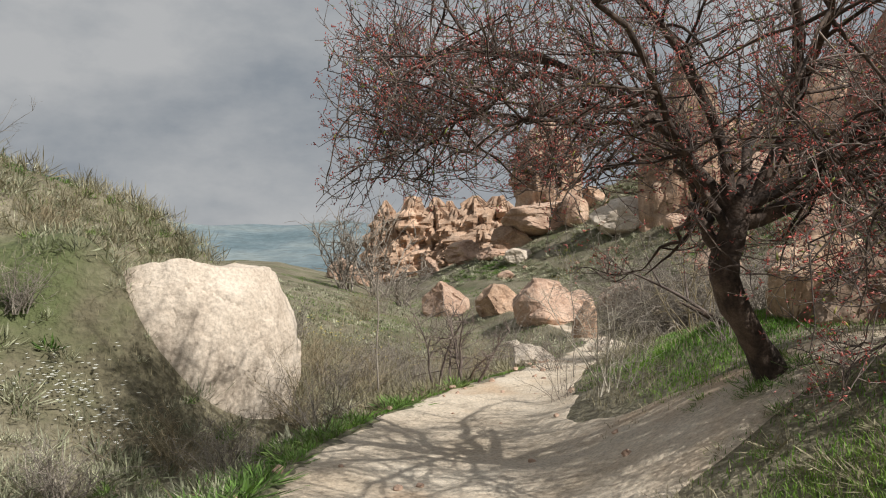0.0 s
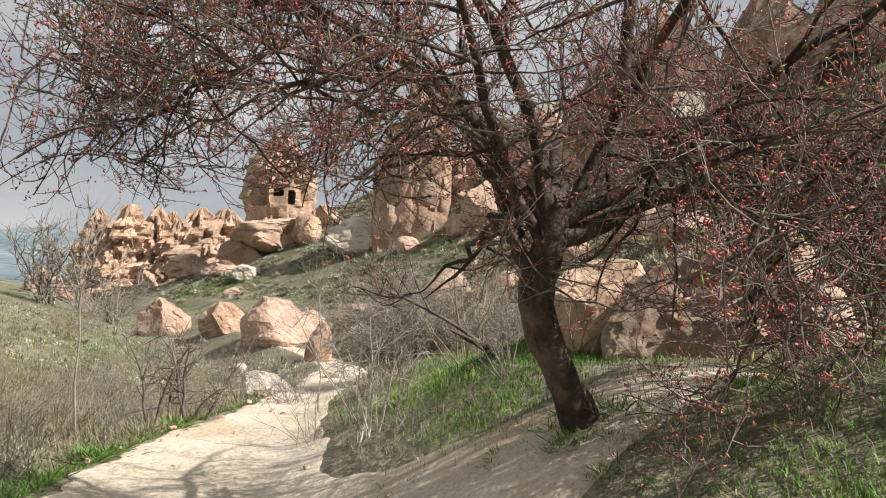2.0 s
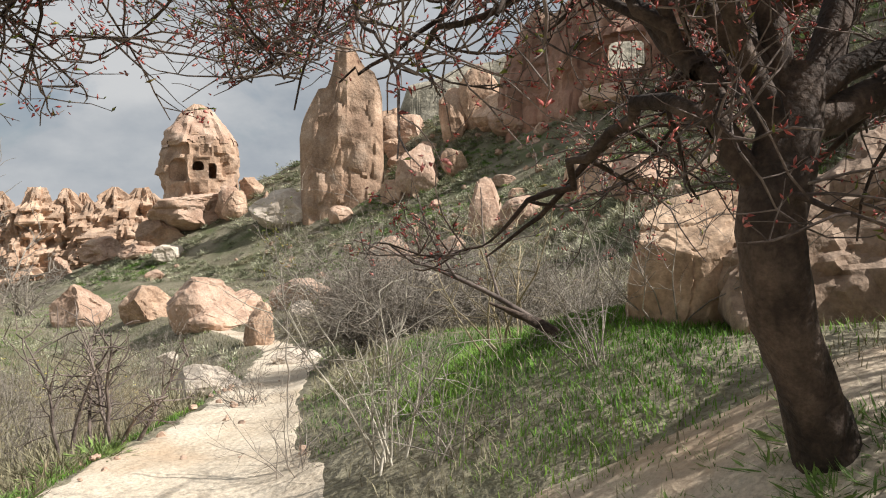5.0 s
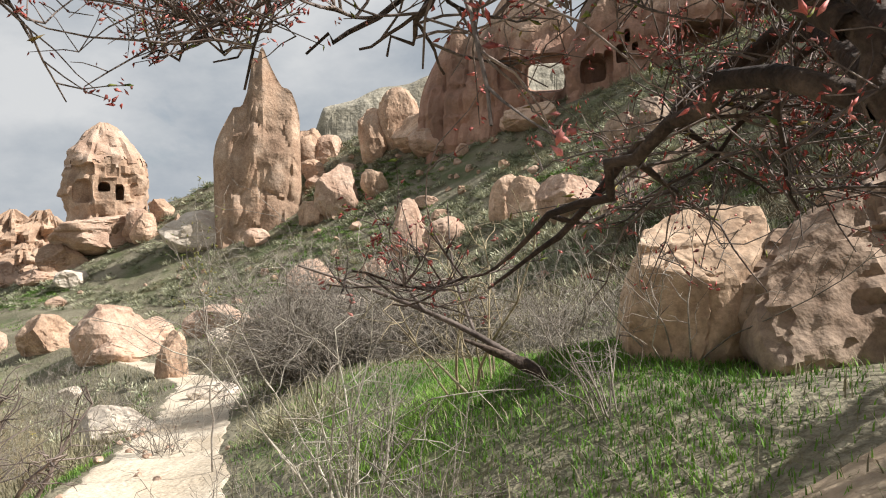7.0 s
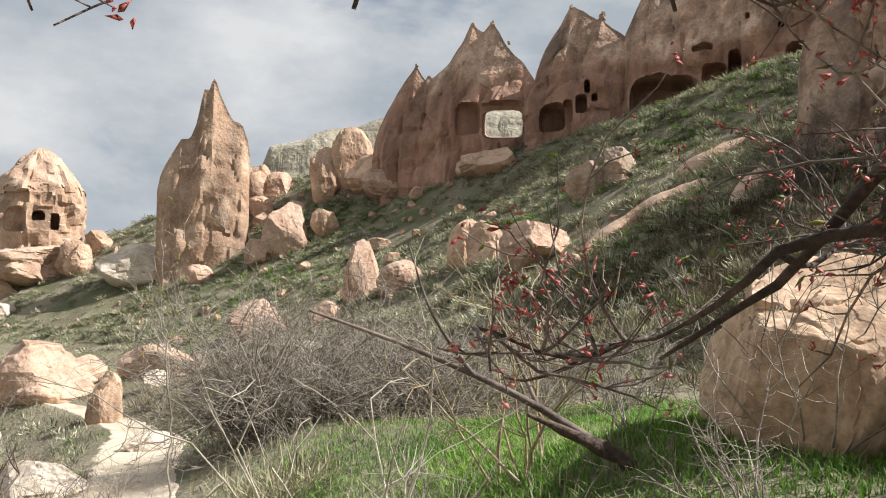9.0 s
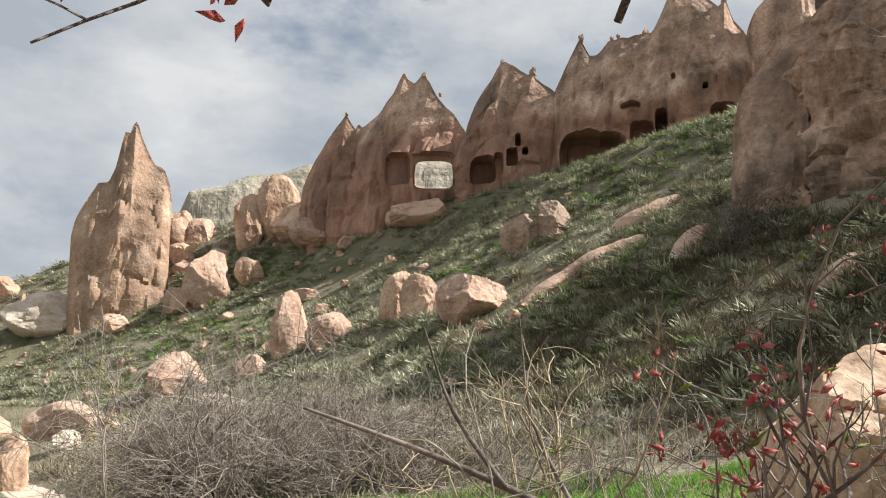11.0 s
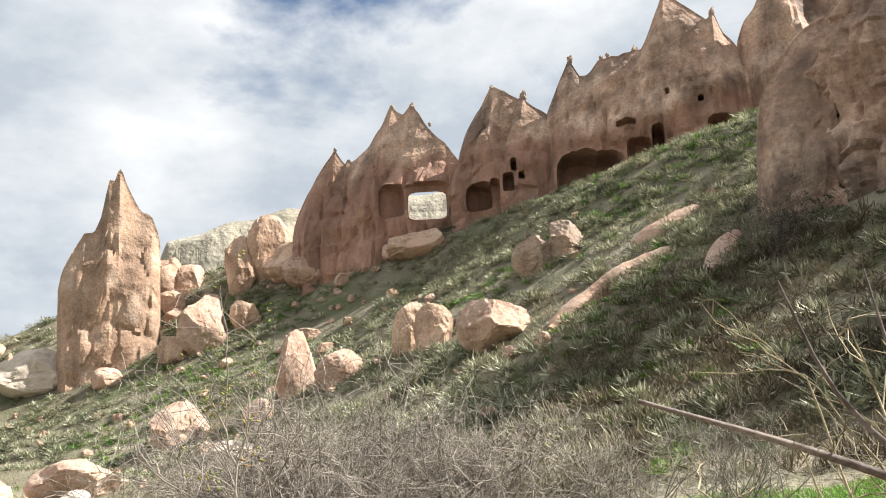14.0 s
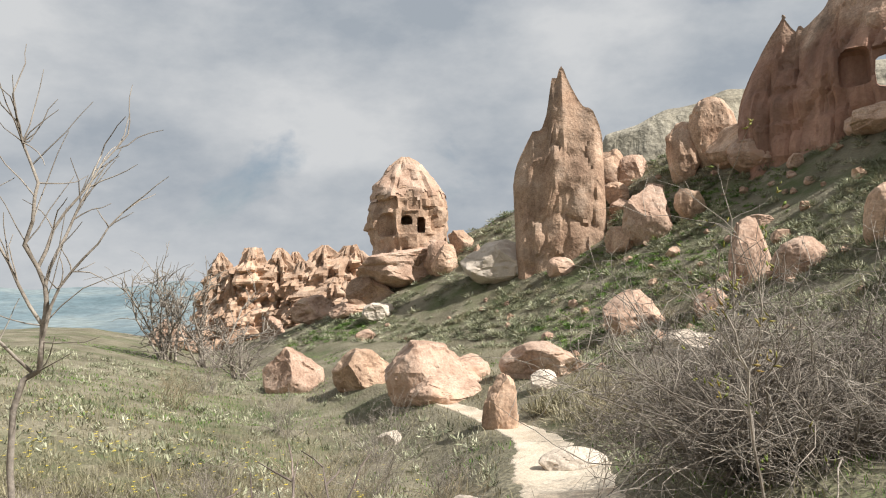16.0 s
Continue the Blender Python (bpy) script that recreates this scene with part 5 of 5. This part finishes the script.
def off_path(x, y, margin=0.0):
    w = np.interp(y, PATH_Y, PATH_W)
    s = x - path_centre(y)
    right = w * np.interp(y, LOBE_Y, LOBE)
    ragged = 0.10 * wob(x * 2.0, y * 2.0, 2.6, 3.0) + np.where(right > w * 1.25, -0.16 - 0.22 * patch(x, y, 2.4, 4.0, 0.0), 0.0)
    return np.maximum(ss(0.86, 1.08, (s - margin) / right - ragged) * (s > 0), (s < -w * 0.95 - margin).astype(float))


def patch(x, y, k, seed, cut):
    return np.clip((wob(x, y, k, seed) - cut) * 3, 0, 1)


def lush(x, y):
    """Where the fresh turf grows: the flat beyond the path's bend and a strip along both edges."""
    flat = ss(5.5, 7.0, y) * (1 - ss(10.5, 14, y)) * (1 - ss(8, 11, x)) * ss(0.3, 0.8, x - path_centre(y) - np.interp(y, PATH_Y, PATH_W))
    w = np.interp(y, PATH_Y, PATH_W)
    q = -(x - path_centre(y)) - w
    edge = (q > 0) * (1 - ss(0.4, 1.3, q))
    near = ss(0.0, 0.5, x - path_centre(y) - w) * (1 - ss(4.7, 5.2, y)) * (0.45 + 0.65 * patch(x, y, 1.5, 2.0, -0.1))
    flat = np.maximum(flat, near)
    return np.clip(np.maximum(flat * (0.25 + 0.75 * patch(x, y, 1.0, 3.0, -0.25)), 0.5 * edge), 0, 1)


g = scatter(520000, -1.5, 8.5, 1.5, 13, lambda x, y: off_path(x, y) * lush(x, y) * np.where(y < 11, 1.0, 0.55))
blades(g, 0.055, 0.0036, 0.8, M_GRASS, "turf", "fresh green spring turf beside the path")
g = scatter(90000, -6, 9, 1.5, 12, lambda x, y: off_path(x, y, 0.03) * (0.22 + 0.6 * patch(x, y, 1.7, 1.0, 0.1)) * (1 - 0.25 * lush(x, y)))
blades(g, 0.10, 0.003, 0.9, M_DRY, "dry_grass", "short dry grass on the banks")
g = scatter(26000, -7, 8, 1.5, 14, lambda x, y: off_path(x, y, 0.05) * patch(x, y, 0.9, 5.0, 0.0) * 0.9)
blades(g, 0.05, 0.005, 1.0, M_HERB, "herbs", "low green herbs among the dry grass", 3, 0.03, "herbs")
g = scatter(30000, -14, 16, 12, 46, lambda x, y: off_path(x, y, 0.1) * (0.35 + 0.65 * patch(x, y, 0.6, 2.0, 0.0)) * (1 - 0.6 * ss(20, 46, y)))
blades(g, 0.16, 0.007, 0.9, M_DRY, "dry_grass", "pale dry grass over the meadow", 3, 0.09)
g = scatter(14000, -16, 14, 14, 60, lambda x, y: off_path(x, y, 0.1) * patch(x, y, 0.35, 7.0, 0.0))
blades(g, 0.09, 0.012, 1.0, M_HERB, "herbs", "green herbs over the meadow", 4, 0.1, "herbs")


def clumps(n, x0, x1, y0, y1, keep, tall, per, mat, name, label, wide=0.012, fat=0.6):
    """Rounded scrub tufts of many short stalks."""
    p = scatter(n, x0, x1, y0, y1, keep)
    t = tall * RNG.uniform(0.5, 1.5, len(p))
    m = len(p) * per
    c = np.repeat(p, per, 0)
    hh = np.repeat(t, per)
    a, el = RNG.uniform(0, 2 * math.pi, m), np.arcsin(RNG.uniform(0.1, 1.0, m))
    L = hh * RNG.uniform(0.6, 1.15, m)
    root = c + RNG.normal(0, 0.12, (m, 2)) * hh[:, None] * 2
    zz = height(c[:, 0], c[:, 1]) - 0.02
    d = np.stack([np.cos(a) * np.cos(el) * fat * 1.7, np.sin(a) * np.cos(el) * fat * 1.7, np.sin(el)], 1)
    tip = np.stack([root[:, 0], root[:, 1], zz], 1) + d * L[:, None]
    b0 = np.stack([root[:, 0], root[:, 1], zz], 1) + d * (L * 0.25)[:, None]
    w = wide * RNG.uniform(0.6, 1.5, m) * hh / tall
    s = np.stack([-np.sin(a), np.cos(a), RNG.normal(0, 0.5, m)], 1) * w[:, None]
    mid = b0 * 0.4 + tip * 0.6
    V = np.stack([b0, mid - s, mid + s, tip], 1).reshape(-1, 3)
    k = np.arange(m)[:, None] * 4
    F = np.concatenate([k + np.array([[0, 2, 1]]), k + np.array([[1, 2, 3]])])
    return tagged(fast_mesh(name, V, F, mat), label, "scrub", kind="stuff")


def edge_strip(x, y):
    """A ragged verge on the gully's side of the path."""
    q = -(x - path_centre(y)) - np.interp(y, PATH_Y, PATH_W) * 0.95
    return (q > 0.03) * (1 - ss(0.25, 0.7, q)) * (0.35 + 0.65 * patch(x, y, 1.3, 7.0, -0.2))


def on_hill(x, y):
    u = x - hill_foot(y)
    return ss(-2.5, 1, u) * (1 - ss(17, 19, u))


clumps(9500, 6, 36, 10, 66, lambda x, y: on_hill(x, y) * (0.4 + 0.6 * patch(x, y, 0.5, 3.0, -0.3)) * np.where(y < 34, 1, 0.6), 0.25, 95, M_SCRUB, "hill_scrub", "grey-green scrub tufts covering the slope", 0.0095, 0.8)
clumps(2600, 11, 42, -8, 11, lambda x, y: ss(-1, 1, x - hill_foot(y)) * (0.4 + 0.6 * patch(x, y, 0.5, 3.0, -0.3)), 0.32, 40, M_SCRUB, "upper_scrub", "grey-green scrub tufts round the big cone", 0.014, 0.9)
clumps(6500, 8, 34, 12, 60, lambda x, y: on_hill(x, y) * patch(x, y, 0.28, 8.0, 0.0), 0.17, 60, M_HERB, "hill_herbs", "bright green herb tufts on the slope", 0.009, 0.85)
clumps(4200, 8, 30, 8, 50, lambda x, y: on_hill(x, y) * patch(x, y, 0.4, 1.0, 0.0), 0.25, 44, M_DRY, "hill_straw", "straw-coloured grass tufts on the slope", 0.007, 0.6)
# dead grass whose dark brown partly replaces the shade on this bank
clumps(3000, 9, 19, 6, 17, lambda x, y: ss(-3, 1, x - hill_foot(y)) * 0.6, 0.26, 50, M_BROWN, "bank_grass", "tall brown dead grass, darkened in colour for the bank's shade", 0.006, 0.6)
clumps(2600, -3.5, 4.6, 10.5, 24, lambda x, y: off_path(x, y, 0.25) * (0.35 + 0.65 * patch(x, y, 0.9, 2.0, -0.1)), 0.3, 44, M_DRY, "bank_straw", "long pale dry grass on the gully bank", 0.0035, 0.5)
clumps(4500, -14, 8, 15, 50, lambda x, y: off_path(x, y, 0.25) * (0.25 + 0.75 * patch(x, y, 0.8, 6.0, 0.0)), 0.2, 26, M_SCRUB, "meadow_scrub", "low grey-green scrub on the meadow", 0.010)
clumps(1500, -7, 0.6, 4, 15, lambda x, y: off_path(x, y, 0.25) * (0.3 + 0.7 * patch(x, y, 1.3, 6.0, 0.0)), 0.2, 70, M_SCRUB, "bank_scrub", "low grey-green scrub tufts on the near bank", 0.004)
clumps(700, -7, 0.4, 4, 14, lambda x, y: off_path(x, y, 0.25) * patch(x, y, 1.1, 9.0, 0.0), 0.13, 60, M_HERB, "bank_herbs", "green herb tufts on the near bank", 0.005)
clumps(2400, -7, 2.2, 10.3, 22, lambda x, y: off_path(x, y, 0.2) * (0.3 + 0.7 * patch(x, y, 0.7, 4.0, 0.0)), 0.3, 26, M_DRY, "meadow_straw", "pale straw tufts on the meadow", 0.004)
clumps(900, 8, 13, 13, 26, lambda x, y: off_path(x, y, 0.3), 0.32, 36, M_DRY, "dry_thatch", "grey dry grass clumps at the slope's foot", 0.008)

clumps(900, -1.6, 2.4, 1.0, 13, lambda x, y: edge_strip(x, y), 0.15, 70, M_HERB, "verge_grass", "long green grass hanging over the path's edge", 0.0045, 1.0)
clumps(500, -1.8, 2.2, 1.0, 13, lambda x, y: edge_strip(x, y), 0.2, 50, M_BROWN, "verge_straw", "dull dead grass along the path's edge", 0.0035, 0.9)
clumps(420, 1.2, 6.5, 1.5, 5.6, lambda x, y: off_path(x, y, 0.05) * (0.3 + 0.7 * patch(x, y, 1.8, 5.0, -0.1)), 0.12, 70, M_DRY, "tree_bank_straw", "tufts of dry grass on the bank by the tree", 0.003, 1.0)
clumps(420, 1.2, 6.5, 1.5, 5.8, lambda x, y: off_path(x, y, 0.0) * (0.25 + 0.75 * patch(x, y, 1.5, 2.0, -0.1)), 0.065, 90, M_HERB, "tree_bank_turf", "green tufts on the bank by the tree", 0.0022, 0.8)

clumps(26, 2.9, 3.4, 5.1, 5.55, lambda x, y: ((x - 3.13) ** 2 + (y - 5.32) ** 2 > 0.02).astype(float), 0.1, 60, M_HERB, "trunk_grass", "green tufts round the foot of the tree", 0.003, 0.9)


def flowers(n, cx, cy, sx, sy, size, tall, mat, name, label):
    """Small flower heads of five petals over the grass."""
    p = np.stack([RNG.normal(cx, sx, n), RNG.normal(cy, sy, n)], 1)
    p = p[off_path(p[:, 0], p[:, 1], 0.1) > 0]
    V, F = [], []
    for x, y in p:
        z = h1(x, y) + tall * random.uniform(0.7, 1.2)
        k = len(V)
        s = size * random.uniform(0.7, 1.3)
        V.append((x, y, z + s * 0.2))
        for j in range(10):
            a = j * math.pi / 5
            q = s if j % 2 else s * 0.5
            V.append((x + q * math.cos(a), y + q * math.sin(a), z + (0.25 * s if j % 2 else 0)))
        F += [(k, k + 1 + j, k + 1 + (j + 1) % 10) for j in range(10)]
    return tagged(fast_mesh(name, V, F, mat), label, "flowers", kind="stuff")


flowers(200, -2.2, 8.4, 0.4, 0.2, 0.02, 0.12, M_WHITEFL, "white_flowers", "patch of small white flowers on the bank")
flowers(400, 0.5, 24.0, 2.2, 3.0, 0.035, 0.14, M_YELLOW, "yellow_flowers", "yellow flowers scattered over the meadow")
# loose stones on the path
for i in range(46):
    y = rr.uniform(3.5, 15)
    x = float(path_centre(y)) + rr.uniform(-1.1, 1.1) * float(np.interp(y, PATH_Y, PATH_W))
    s = rr.uniform(0.02, 0.06)
    boulder("stone", x, y, s * 2, s * 1.7, s, M_PALE, "small loose stone on the trodden path", 300 + i, sub=2, cuts=3, category="stone", group="path stones", sink=0.2, top=h1(x, y) + 0.03 + s * 0.7)
